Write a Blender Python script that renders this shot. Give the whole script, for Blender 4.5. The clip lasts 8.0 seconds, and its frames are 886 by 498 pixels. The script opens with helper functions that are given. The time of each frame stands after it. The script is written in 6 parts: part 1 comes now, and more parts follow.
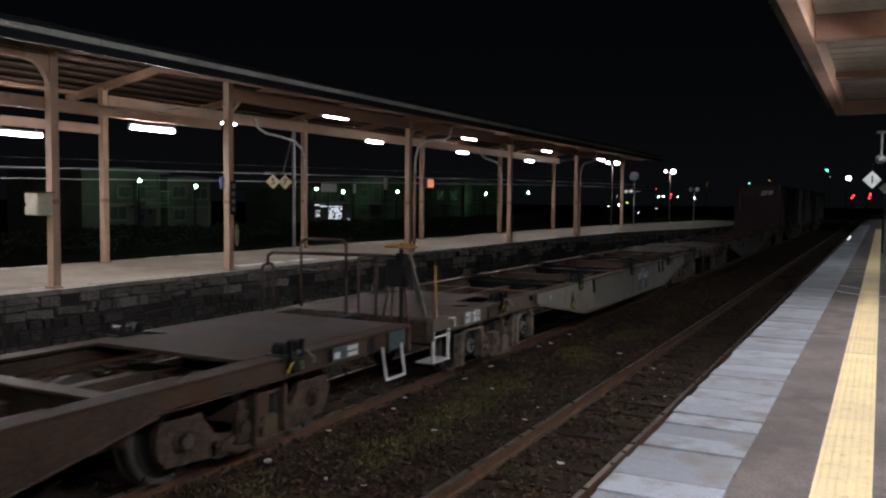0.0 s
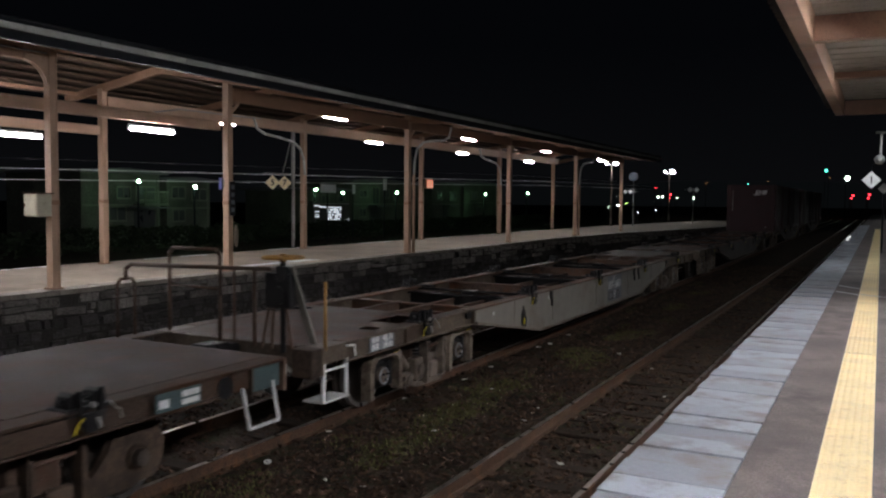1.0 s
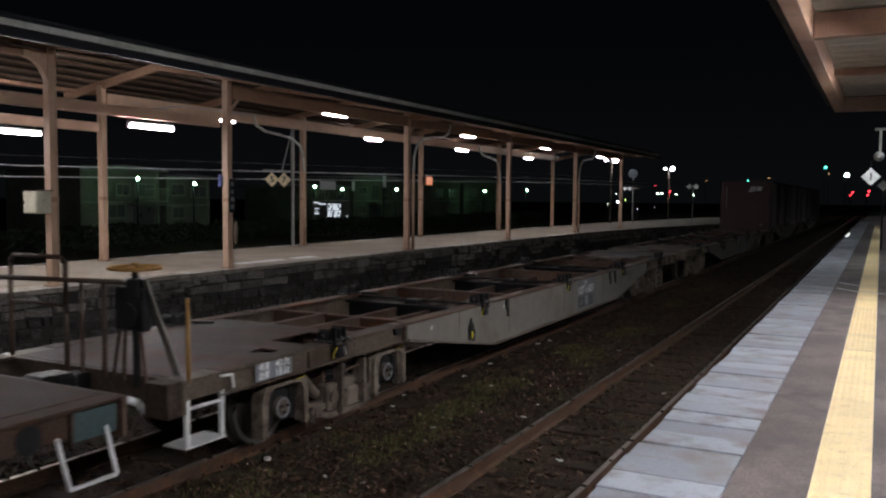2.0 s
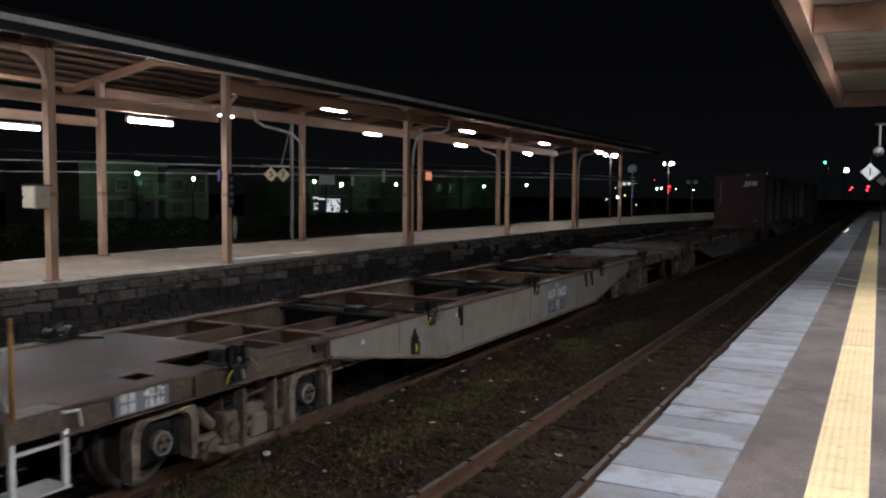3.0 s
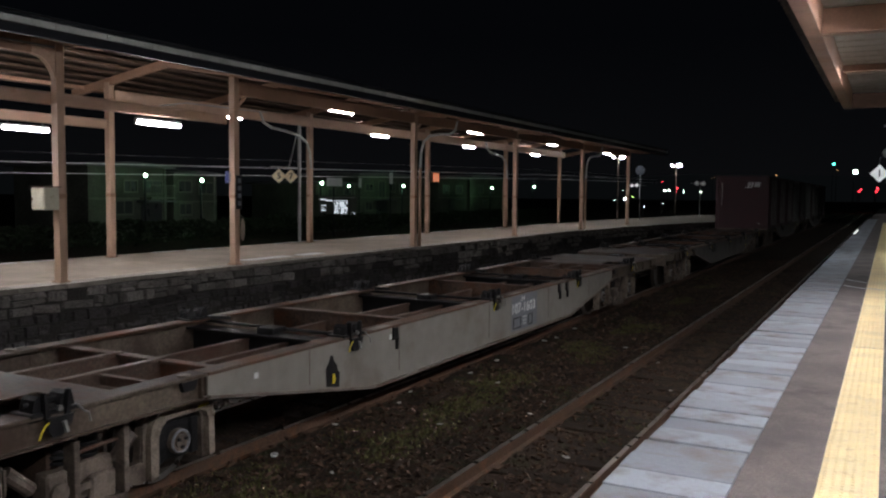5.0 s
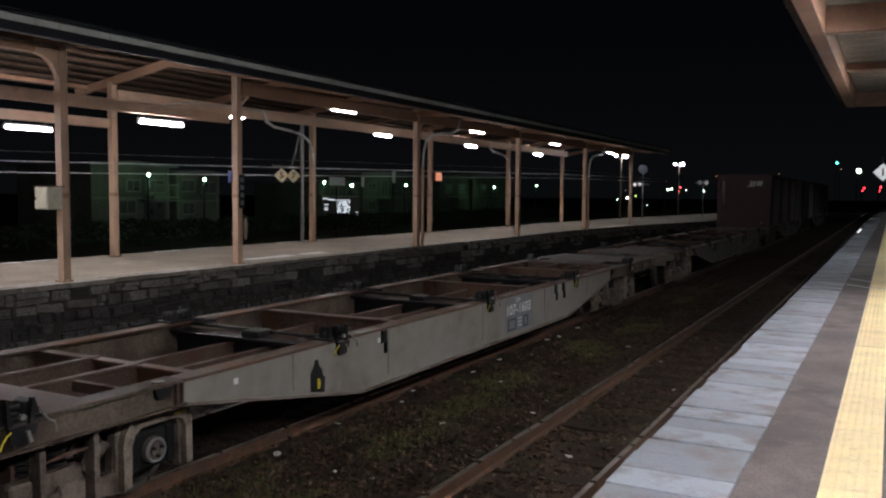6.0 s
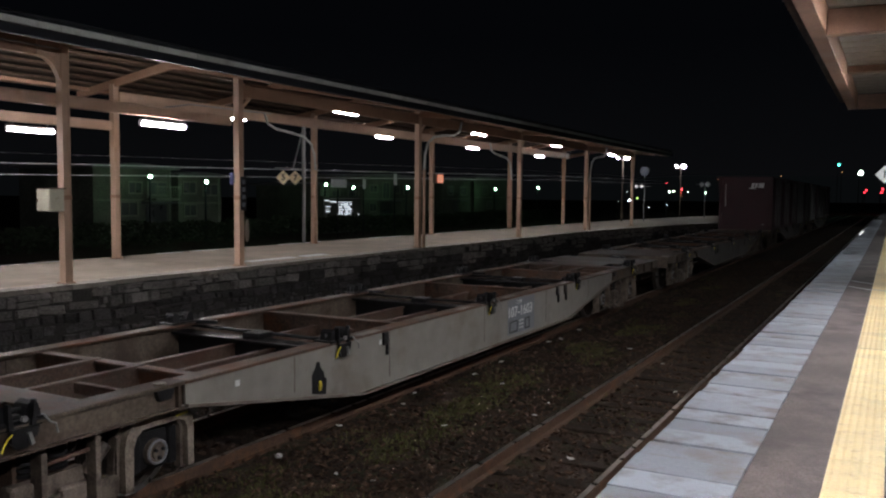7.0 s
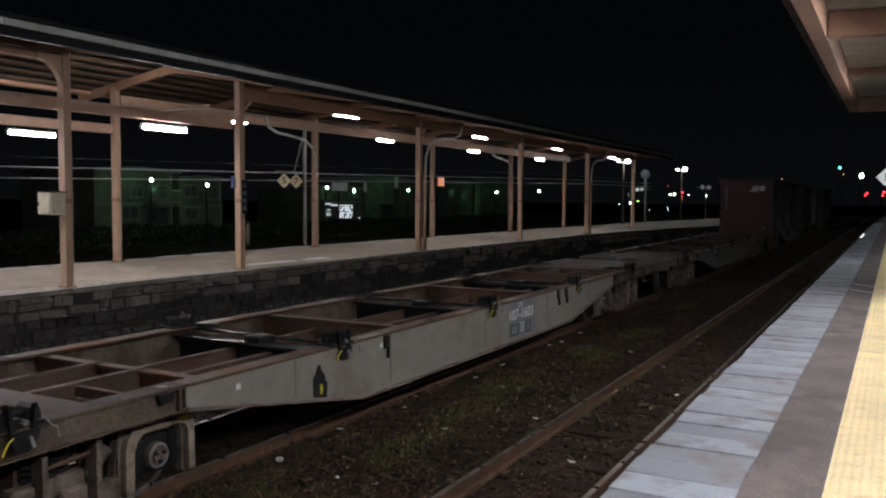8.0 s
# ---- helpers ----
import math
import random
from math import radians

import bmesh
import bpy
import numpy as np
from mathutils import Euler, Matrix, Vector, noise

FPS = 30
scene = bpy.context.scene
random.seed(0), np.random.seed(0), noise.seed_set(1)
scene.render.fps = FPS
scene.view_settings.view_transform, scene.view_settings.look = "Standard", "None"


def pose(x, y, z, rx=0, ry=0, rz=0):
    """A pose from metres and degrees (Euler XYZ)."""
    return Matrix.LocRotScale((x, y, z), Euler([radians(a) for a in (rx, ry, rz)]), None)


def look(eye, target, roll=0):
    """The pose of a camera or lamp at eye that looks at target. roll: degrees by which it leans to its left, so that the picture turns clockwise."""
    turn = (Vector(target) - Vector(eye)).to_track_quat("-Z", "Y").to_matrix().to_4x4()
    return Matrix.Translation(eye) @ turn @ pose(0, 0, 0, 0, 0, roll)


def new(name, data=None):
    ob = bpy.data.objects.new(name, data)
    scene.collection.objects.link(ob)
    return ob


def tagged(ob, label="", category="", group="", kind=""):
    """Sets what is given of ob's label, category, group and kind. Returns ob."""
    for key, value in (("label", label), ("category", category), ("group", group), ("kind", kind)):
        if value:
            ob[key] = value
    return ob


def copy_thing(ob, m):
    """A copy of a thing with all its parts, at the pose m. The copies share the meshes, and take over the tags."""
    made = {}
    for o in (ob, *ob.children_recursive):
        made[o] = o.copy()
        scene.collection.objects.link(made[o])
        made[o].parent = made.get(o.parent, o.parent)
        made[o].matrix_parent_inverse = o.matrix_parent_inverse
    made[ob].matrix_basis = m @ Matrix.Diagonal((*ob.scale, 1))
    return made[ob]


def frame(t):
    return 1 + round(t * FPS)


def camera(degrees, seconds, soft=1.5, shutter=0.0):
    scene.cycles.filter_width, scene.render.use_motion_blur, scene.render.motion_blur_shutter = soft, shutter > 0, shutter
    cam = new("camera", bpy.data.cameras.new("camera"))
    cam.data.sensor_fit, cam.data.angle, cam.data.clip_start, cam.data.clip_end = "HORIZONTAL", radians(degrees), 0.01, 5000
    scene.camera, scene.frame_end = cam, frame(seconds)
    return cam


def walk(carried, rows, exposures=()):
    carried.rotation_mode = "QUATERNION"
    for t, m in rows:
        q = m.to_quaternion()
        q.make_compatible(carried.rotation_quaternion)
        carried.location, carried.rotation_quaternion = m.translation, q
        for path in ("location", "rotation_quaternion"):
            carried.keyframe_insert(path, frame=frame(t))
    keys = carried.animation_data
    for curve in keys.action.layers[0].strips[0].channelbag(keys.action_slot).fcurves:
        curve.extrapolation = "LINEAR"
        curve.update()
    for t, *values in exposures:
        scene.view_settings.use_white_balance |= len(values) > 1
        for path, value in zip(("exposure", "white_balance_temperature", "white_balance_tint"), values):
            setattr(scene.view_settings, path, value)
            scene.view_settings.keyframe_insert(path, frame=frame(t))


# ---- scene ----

FOV = 55.774
EYE = (0.0, 0.0, 2.562)
# seconds, degrees left of the track, degrees up, lean
AIM = [
    (0, 27.615, -3.391, 0.582),
    (0.5, 27.589, -3.360, 0.554),
    (1, 27.575, -3.347, 0.530),
    (1.5, 27.570, -3.381, 0.516),
    (3, 27.486, -3.895, 0.525),
    (3.5, 27.505, -3.889, 0.539),
    (4, 27.618, -3.805, 0.485),
    (4.5, 27.833, -3.755, 0.506),
    (6, 28.178, -3.846, 0.489),
    (6.5, 28.239, -3.779, 0.450),
    (7, 28.284, -3.708, 0.496),
    (7.5, 28.297, -3.622, 0.428),
    (8, 28.349, -3.492, 0.446),
]
# seconds and the train's distance from where it stops
TRAIN = [(0, 8.205), (0.5, 6.978), (1, 5.788), (1.5, 4.77), (2, 3.84), (2.5, 2.99), (3, 2.235), (3.5, 1.6),
         (4, 1.065), (4.5, 0.641), (5, 0.31), (5.5, 0.09), (5.9, 0.0), (8, 0.0)]


def aim(yaw, up, lean):
    y, p = radians(yaw), radians(up)
    way = Vector((-math.sin(y) * math.cos(p), math.cos(y) * math.cos(p), math.sin(p)))
    return look(EYE, Vector(EYE) + way * 10, lean)


cam = camera(FOV, 8.0, 2.2, 0.6)
walk(cam, [(t, aim(a, u, l)) for t, a, u, l in AIM], [(0, 0.05), (1.5, 0.06), (3, 0.13), (3.5, 0.13), (4.5, 0.08), (6, 0.08), (8, 0.05)])

# ---- sky: a black night with a trace of town glow ----
world = bpy.data.worlds.new("night")
scene.world = world
world.use_nodes = True
sky_nodes, sky_links = world.node_tree.nodes, world.node_tree.links
sky_co, sky_axes, sky_ramp = sky_nodes.new("ShaderNodeTexCoord"), sky_nodes.new("ShaderNodeSeparateXYZ"), sky_nodes.new("ShaderNodeValToRGB")
sky_links.new(sky_co.outputs["Generated"], sky_axes.inputs[0])
sky_links.new(sky_axes.outputs["Z"], sky_ramp.inputs[0])
sky_ramp.color_ramp.elements[0].color = (0.54, 0.57, 0.66, 1)      # town glow low down
sky_ramp.color_ramp.elements[1].color, sky_ramp.color_ramp.elements[1].position = (0.21, 0.25, 0.36, 1), 0.18
sky_links.new(sky_ramp.outputs[0], sky_nodes["Background"].inputs[0])
sky_nodes["Background"].inputs[1].default_value = 0.0056
TUBE_POWER, TUBE_POWER_NEAR, STREET_POWER = 205.0, 246.0, 92.0

# ---- materials ----


def mat(name, base, rough=0.7, metal=0.0, var=0.25, scale=3.0, fine=40.0, bump=0.3, dirt=None, dirt_at=0.55, piece=0.0,
        island=0.0, dist=0.01, spec=0.5):
    """Base colour varied at two scales, an optional second colour in blotches, and a fine relief."""
    m = bpy.data.materials.new(name)
    m.use_nodes = True
    nt = m.node_tree
    n, ln = nt.nodes, nt.links
    bs = n["Principled BSDF"]
    co = n.new("ShaderNodeTexCoord")
    coords = co.outputs["Object"]
    if piece:   # every piece takes its own stretch of the pattern
        info, shift = n.new("ShaderNodeObjectInfo"), n.new("ShaderNodeVectorMath")
        mult = n.new("ShaderNodeMath")
        mult.operation, mult.inputs[1].default_value = "MULTIPLY", 57.0
        ln.new(info.outputs["Random"], mult.inputs[0])
        ln.new(coords, shift.inputs[0])
        ln.new(mult.outputs[0], shift.inputs[1])
        coords = shift.outputs[0]
    big, small = n.new("ShaderNodeTexNoise"), n.new("ShaderNodeTexNoise")
    for tex, sc, det in ((big, scale, 5), (small, fine, 3)):
        tex.inputs["Scale"].default_value, tex.inputs["Detail"].default_value = sc, det
        ln.new(coords, tex.inputs["Vector"])
    add = n.new("ShaderNodeMath")
    add.operation = "ADD"
    ln.new(big.outputs["Fac"], add.inputs[0])
    ln.new(small.outputs["Fac"], add.inputs[1])
    last = add
    if piece or island:
        src = n.new("ShaderNodeObjectInfo") if piece else n.new("ShaderNodeNewGeometry")
        out = src.outputs["Random"] if piece else src.outputs["Random Per Island"]
        mul = n.new("ShaderNodeMath")
        mul.operation = "MULTIPLY_ADD"
        mul.inputs[1].default_value = piece or island
        ln.new(out, mul.inputs[0])
        ln.new(add.outputs[0], mul.inputs[2])
        last = mul
    top = 1.24 + 0.8 * (piece or island)
    rng = n.new("ShaderNodeMapRange")
    rng.inputs[1].default_value, rng.inputs[2].default_value = 0.76, top
    rng.inputs[3].default_value, rng.inputs[4].default_value = 1 - var, 1 + var
    ln.new(last.outputs[0], rng.inputs[0])
    col = n.new("ShaderNodeMix")
    col.data_type, col.blend_type = "RGBA", "MULTIPLY"
    col.inputs[0].default_value = 1.0
    col.inputs[6].default_value = (*base, 1)
    ln.new(rng.outputs[0], col.inputs[7])
    out = col.outputs[2]
    if dirt:
        dn = n.new("ShaderNodeTexNoise")
        dn.inputs["Scale"].default_value, dn.inputs["Detail"].default_value = scale * 1.7, 8
        dn.inputs["Roughness"].default_value = 0.65
        ln.new(coords, dn.inputs["Vector"])
        ramp = n.new("ShaderNodeMapRange")
        ramp.inputs[1].default_value, ramp.inputs[2].default_value = dirt_at - 0.08, dirt_at + 0.10
        ln.new(dn.outputs["Fac"], ramp.inputs[0])
        mx = n.new("ShaderNodeMix")
        mx.data_type = "RGBA"
        mx.inputs[7].default_value = (*dirt, 1)
        ln.new(ramp.outputs[0], mx.inputs[0])
        ln.new(out, mx.inputs[6])
        out = mx.outputs[2]
    ln.new(out, bs.inputs["Base Color"])
    rr = n.new("ShaderNodeMapRange")
    rr.inputs[1].default_value, rr.inputs[2].default_value = 0.3, 0.7
    rr.inputs[3].default_value, rr.inputs[4].default_value = max(0.05, rough - 0.12), min(1, rough + 0.12)
    ln.new(big.outputs["Fac"], rr.inputs[0])
    ln.new(rr.outputs[0], bs.inputs["Roughness"])
    bs.inputs["Metallic"].default_value = metal
    bs.inputs["Specular IOR Level"].default_value = spec
    if bump:
        bp = n.new("ShaderNodeBump")
        bp.inputs["Strength"].default_value, bp.inputs["Distance"].default_value = bump, dist
        ln.new(add.outputs[0], bp.inputs["Height"])
        ln.new(bp.outputs[0], bs.inputs["Normal"])
    return m


def glow(name, colour, power):
    m = bpy.data.materials.new(name)
    m.use_nodes = True
    bs = m.node_tree.nodes["Principled BSDF"]
    bs.inputs["Base Color"].default_value = (0.8, 0.8, 0.8, 1)
    bs.inputs["Emission Color"].default_value = (*colour, 1)
    bs.inputs["Emission Strength"].default_value = power
    return m


M = dict(
    soil=mat("soil", (0.037, 0.0235, 0.0165), 0.95, var=0.8, scale=1.7, fine=30, bump=1.0, dirt=(0.027, 0.031, 0.014), dirt_at=0.57, dist=0.04, spec=0.2),
    gravel=mat("gravel", (0.052, 0.032, 0.022), 0.9, var=0.9, scale=9, fine=60, island=1.5, spec=0.25),
    grass=mat("grass", (0.098, 0.098, 0.040), 0.8, var=0.5, scale=4, fine=30, island=0.6, bump=0, spec=0.2),
    rail_side=mat("rail_rust", (0.080, 0.046, 0.030), 0.75, var=0.4, scale=2, fine=50, dirt=(0.160, 0.070, 0.031), dirt_at=0.62, spec=0.3),
    rail_top=mat("rail_head", (0.50, 0.45, 0.41), 0.33, 0.9, var=0.25, scale=5, fine=60, bump=0.1),
    sleeper=mat("sleeper_wood", (0.027, 0.0195, 0.0150), 0.95, var=0.5, scale=5, fine=45, piece=0.6, bump=0.8, dirt=(0.022, 0.017, 0.013), spec=0.15),
    asphalt=mat("platform_asphalt", (0.165, 0.142, 0.134), 0.9, var=0.42, scale=0.9, fine=90, bump=0.35, dirt=(0.108, 0.096, 0.094), dirt_at=0.545, spec=0.3),
    slab=mat("edge_slab", (0.300, 0.330, 0.376), 0.62, var=0.27, scale=1.6, fine=60, piece=1.2, bump=0.2, dirt=(0.215, 0.198, 0.190), dirt_at=0.555, spec=0.4),
    tactile=mat("tactile_tile", (0.90, 0.745, 0.415), 0.6, var=0.14, scale=6, fine=60, piece=0.5, bump=0.15, dirt=(0.66, 0.50, 0.27), dirt_at=0.65),
    white_paint=mat("white_paint", (0.62, 0.63, 0.64), 0.6, var=0.2, scale=8, fine=60, dirt=(0.25, 0.22, 0.2), dirt_at=0.66),
    concrete=mat("platform_concrete", (0.286, 0.243, 0.194), 0.85, var=0.26, scale=0.8, fine=50, bump=0.25, dirt=(0.215, 0.182, 0.142), dirt_at=0.57, spec=0.3),
    coping=mat("coping_concrete", (0.27, 0.245, 0.215), 0.85, var=0.34, scale=2.5, fine=45, piece=0.6, bump=0.5, dirt=(0.17, 0.15, 0.13), dirt_at=0.56),
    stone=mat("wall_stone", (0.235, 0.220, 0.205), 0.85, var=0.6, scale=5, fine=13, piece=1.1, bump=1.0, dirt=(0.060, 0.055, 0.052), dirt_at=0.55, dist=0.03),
    dark_stone=mat("dark_wall_stone", (0.082, 0.078, 0.077), 0.85, var=0.5, scale=5, fine=13, piece=0.8, bump=1.0, dirt=(0.036, 0.033, 0.031), dirt_at=0.53, dist=0.03),
    mortar=mat("wall_backing", (0.045, 0.042, 0.038), 0.95, var=0.4, scale=3, fine=30, bump=0.8),
    post=mat("post_paint", (0.46, 0.316, 0.224), 0.55, var=0.12, scale=2.2, fine=40, bump=0.12, dirt=(0.36, 0.22, 0.13), dirt_at=0.66),
    beam=mat("beam_paint", (0.31, 0.185, 0.12), 0.6, var=0.15, scale=2, fine=40, bump=0.15, dirt=(0.26, 0.15, 0.09), dirt_at=0.63),
    batten=mat("roof_batten", (0.105, 0.072, 0.053), 0.8, var=0.25, scale=2, fine=30, bump=0.2, dirt=(0.09, 0.06, 0.043), dirt_at=0.6, spec=0.2),
    roof=mat("roof_sheet", (0.050, 0.036, 0.028), 0.85, var=0.25, scale=1.5, fine=30, bump=0.2, dirt=(0.034, 0.025, 0.020), dirt_at=0.58, spec=0.15),
    fascia=mat("fascia_sheet", (0.56, 0.58, 0.55), 0.5, 0.1, var=0.25, scale=2, fine=30, piece=0.5, bump=0.15, dirt=(0.28, 0.28, 0.26), dirt_at=0.63),
    gutter=mat("gutter_metal", (0.013, 0.015, 0.020), 0.65, 0.0, var=0.3, scale=3, fine=30, spec=0.25),
    galv=mat("galvanised_pipe", (0.33, 0.33, 0.32), 0.45, 0.6, var=0.2, scale=4, fine=40, bump=0.1),
    panel=mat("canopy_panel", (0.27, 0.25, 0.215), 0.6, var=0.15, scale=2.5, fine=40, bump=0.1, dirt=(0.19, 0.16, 0.125), dirt_at=0.6),
    brown=mat("brown_beam_paint", (0.165, 0.090, 0.057), 0.6, var=0.2, scale=1.5, fine=40, bump=0.15, dirt=(0.118, 0.068, 0.044), dirt_at=0.57),
    wagon=mat("wagon_grey_paint", (0.226, 0.214, 0.192), 0.40, var=0.13, scale=0.9, fine=5, bump=0.03, dirt=(0.172, 0.150, 0.124), dirt_at=0.60),
    deck=mat("worn_deck_steel", (0.089, 0.057, 0.041), 0.62, 0.0, var=0.6, scale=1.6, fine=40, bump=0.35, dirt=(0.132, 0.050, 0.022), dirt_at=0.56, spec=0.42),
    rust=mat("rusty_frame_steel", (0.076, 0.049, 0.035), 0.65, var=0.5, scale=1.8, fine=40, bump=0.4, dirt=(0.064, 0.026, 0.015), dirt_at=0.55),
    old=mat("grimy_brown_paint", (0.043, 0.029, 0.022), 0.72, var=0.6, scale=1.2, fine=40, bump=0.25, dirt=(0.058, 0.026, 0.014), dirt_at=0.56, spec=0.24),
    grimy=mat("grimy_grey_paint", (0.103, 0.080, 0.059), 0.6, var=0.45, scale=1.6, fine=30, bump=0.12, dirt=(0.050, 0.030, 0.021), dirt_at=0.54),
    bogie=mat("bogie_grey", (0.172, 0.139, 0.114), 0.6, 0.1, var=0.35, scale=3, fine=50, bump=0.25, dirt=(0.052, 0.040, 0.032), dirt_at=0.53),
    wheel=mat("wheel_steel", (0.10, 0.085, 0.075), 0.5, 0.6, var=0.3, scale=5, fine=50, bump=0.2),
    tread=mat("bright_tread", (0.42, 0.41, 0.40), 0.35, 0.9, var=0.2, scale=8, fine=60, bump=0.1),
    black=mat("black_iron", (0.012, 0.012, 0.013), 0.42, 0.0, var=0.3, scale=8, fine=50, bump=0.3, spec=0.35),
    cap=mat("axle_cap_grey", (0.30, 0.31, 0.33), 0.45, 0.4, var=0.2, scale=20, fine=70, bump=0.1),
    yellow=mat("yellow_paint", (0.75, 0.60, 0.05), 0.5, var=0.15, scale=10, fine=60, bump=0.1),
    orange=mat("ochre_paint", (0.34, 0.18, 0.05), 0.55, var=0.3, scale=10, fine=60, bump=0.1),
    flange=mat("scuffed_flange_steel", (0.180, 0.158, 0.136), 0.5, 0.0, var=0.4, scale=2.4, fine=50, bump=0.2, dirt=(0.120, 0.070, 0.048), dirt_at=0.55, spec=0.5),
    hedge=mat("dark_hedge", (0.036, 0.050, 0.030), 0.9, var=0.5, scale=1.2, fine=14, bump=0.6, spec=0.1),
    trim_paint=mat("pale_house_trim", (0.14, 0.15, 0.12), 0.8, var=0.2, scale=1, fine=14, bump=0.1),
    line_paint=mat("worn_line_paint", (0.46, 0.38, 0.27), 0.7, var=0.4, scale=3, fine=40, piece=0.6, dirt=(0.26, 0.21, 0.16), dirt_at=0.52),
    arch=mat("pale_bogie_paint", (0.215, 0.179, 0.143), 0.55, var=0.4, scale=3, fine=50, bump=0.2, dirt=(0.074, 0.047, 0.034), dirt_at=0.53),
    end_deck=mat("dark_deck_steel", (0.044, 0.029, 0.021), 0.62, var=0.65, scale=1.3, fine=40, bump=0.3, dirt=(0.070, 0.026, 0.012), dirt_at=0.56, spec=0.28),
    old_frame=mat("old_bogie_rust", (0.066, 0.046, 0.034), 0.75, var=0.5, scale=3, fine=40, bump=0.4, dirt=(0.024, 0.017, 0.014), dirt_at=0.55, spec=0.25),
    dull=mat("dull_wagon_paint", (0.085, 0.080, 0.074), 0.6, var=0.3, scale=1.2, fine=8, bump=0.05, dirt=(0.055, 0.040, 0.031), dirt_at=0.55),
    blue_paint=mat("blue_sign_paint", (0.06, 0.08, 0.24), 0.5, var=0.1, scale=8, fine=40, bump=0.05),
    letter=mat("letter_white", (0.84, 0.85, 0.86), 0.5, var=0.08, scale=10, fine=60, bump=0.05),
    white=mat("white_enamel", (0.72, 0.73, 0.73), 0.5, var=0.12, scale=10, fine=60, bump=0.1, dirt=(0.45, 0.42, 0.38), dirt_at=0.68),
    cream=mat("cream_enamel", (0.86, 0.74, 0.48), 0.5, var=0.1, scale=10, fine=60, bump=0.1),
    blueplate=mat("blue_grey_plate", (0.185, 0.20, 0.225), 0.55, var=0.15, scale=6, fine=50, bump=0.1),
    greenplate=mat("teal_plate", (0.045, 0.072, 0.076), 0.55, var=0.25, scale=6, fine=50, bump=0.1),
    maroon=mat("maroon_container", (0.050, 0.016, 0.021), 0.55, var=0.2, scale=2, fine=40, bump=0.15, dirt=(0.036, 0.016, 0.015), dirt_at=0.6),
    pale=mat("pale_container", (0.20, 0.20, 0.19), 0.55, var=0.2, scale=2, fine=40, bump=0.15),
    box=mat("cabinet_cream", (0.56, 0.54, 0.42), 0.5, var=0.12, scale=6, fine=50, bump=0.1, dirt=(0.38, 0.33, 0.2), dirt_at=0.66),
    house=mat("house_plaster", (0.085, 0.095, 0.075), 0.9, var=0.45, scale=0.6, fine=12, bump=0.2),
    house_roof=mat("house_tiles", (0.10, 0.10, 0.11), 0.7, var=0.25, scale=1, fine=14, bump=0.4),
    window=mat("dark_window", (0.02, 0.024, 0.026), 0.35, var=0.1, scale=2, fine=20, bump=0.0),
    tube=glow("tube_glow", (0.99, 0.95, 0.985), TUBE_POWER),
    tube_near=glow("tube_glow_near", (0.99, 0.962, 0.99), TUBE_POWER_NEAR),
    street=glow("street_glow", (0.42, 1.0, 0.52), STREET_POWER),
    mercury=glow("mercury_glow", (0.93, 0.96, 1.0), 270.0),
    marker=glow("marker_glow", (0.95, 0.98, 1.0), 1.4),
    yard_white=glow("far_white_glow", (0.86, 0.93, 1.0), 14.0),
    yard=glow("far_yard_glow", (0.70, 1.0, 0.76), 14.0),
    bulb=glow("bulb_glow", (0.93, 0.97, 1.0), 1150.0),
    red=glow("signal_red", (1.0, 0.03, 0.05), 10.0),
    amber=glow("amber_light", (1.0, 0.45, 0.16), 4.0),
    lime=glow("lime_light", (0.55, 1.0, 0.20), 4.0),
    cyan=glow("signal_green", (0.10, 1.0, 0.72), 8.0),
    shop=glow("lit_shopfront", (0.82, 0.90, 1.0), 0.9),
    sign_orange=glow("lit_orange_sign", (1.0, 0.22, 0.04), 0.5),
)

# ---- shapes ----


def box(bm, x0, x1, y0, y1, z0, z1, bevel=0.0):
    x0, x1 = min(x0, x1), max(x0, x1)
    y0, y1 = min(y0, y1), max(y0, y1)
    r = bmesh.ops.create_cube(bm, size=1)
    for vtx in r["verts"]:
        vtx.co = Vector(((x0 + x1) / 2 + vtx.co.x * (x1 - x0), (y0 + y1) / 2 + vtx.co.y * (y1 - y0), (z0 + z1) / 2 + vtx.co.z * (z1 - z0)))
    if bevel:
        es = list({e for vtx in r["verts"] for e in vtx.link_edges})
        bmesh.ops.bevel(bm, geom=es, offset=bevel, segments=1, affect="EDGES")
    return bm


def rod(bm, a, b, r, seg=10, r2=None):
    a, b = Vector(a), Vector(b)
    d = b - a
    m = Matrix.Translation((a + b) / 2) @ d.to_track_quat("Z", "Y").to_matrix().to_4x4()
    bmesh.ops.create_cone(bm, cap_ends=True, segments=seg, radius1=r, radius2=r if r2 is None else r2, depth=d.length, matrix=m)
    return bm


def pipe(bm, pts, r, seg=8):
    for a, b in zip(pts, pts[1:]):
        rod(bm, a, b, r, seg)
    for p in pts[1:-1]:
        bmesh.ops.create_uvsphere(bm, u_segments=seg, v_segments=5, radius=r, matrix=Matrix.Translation(p))
    return bm


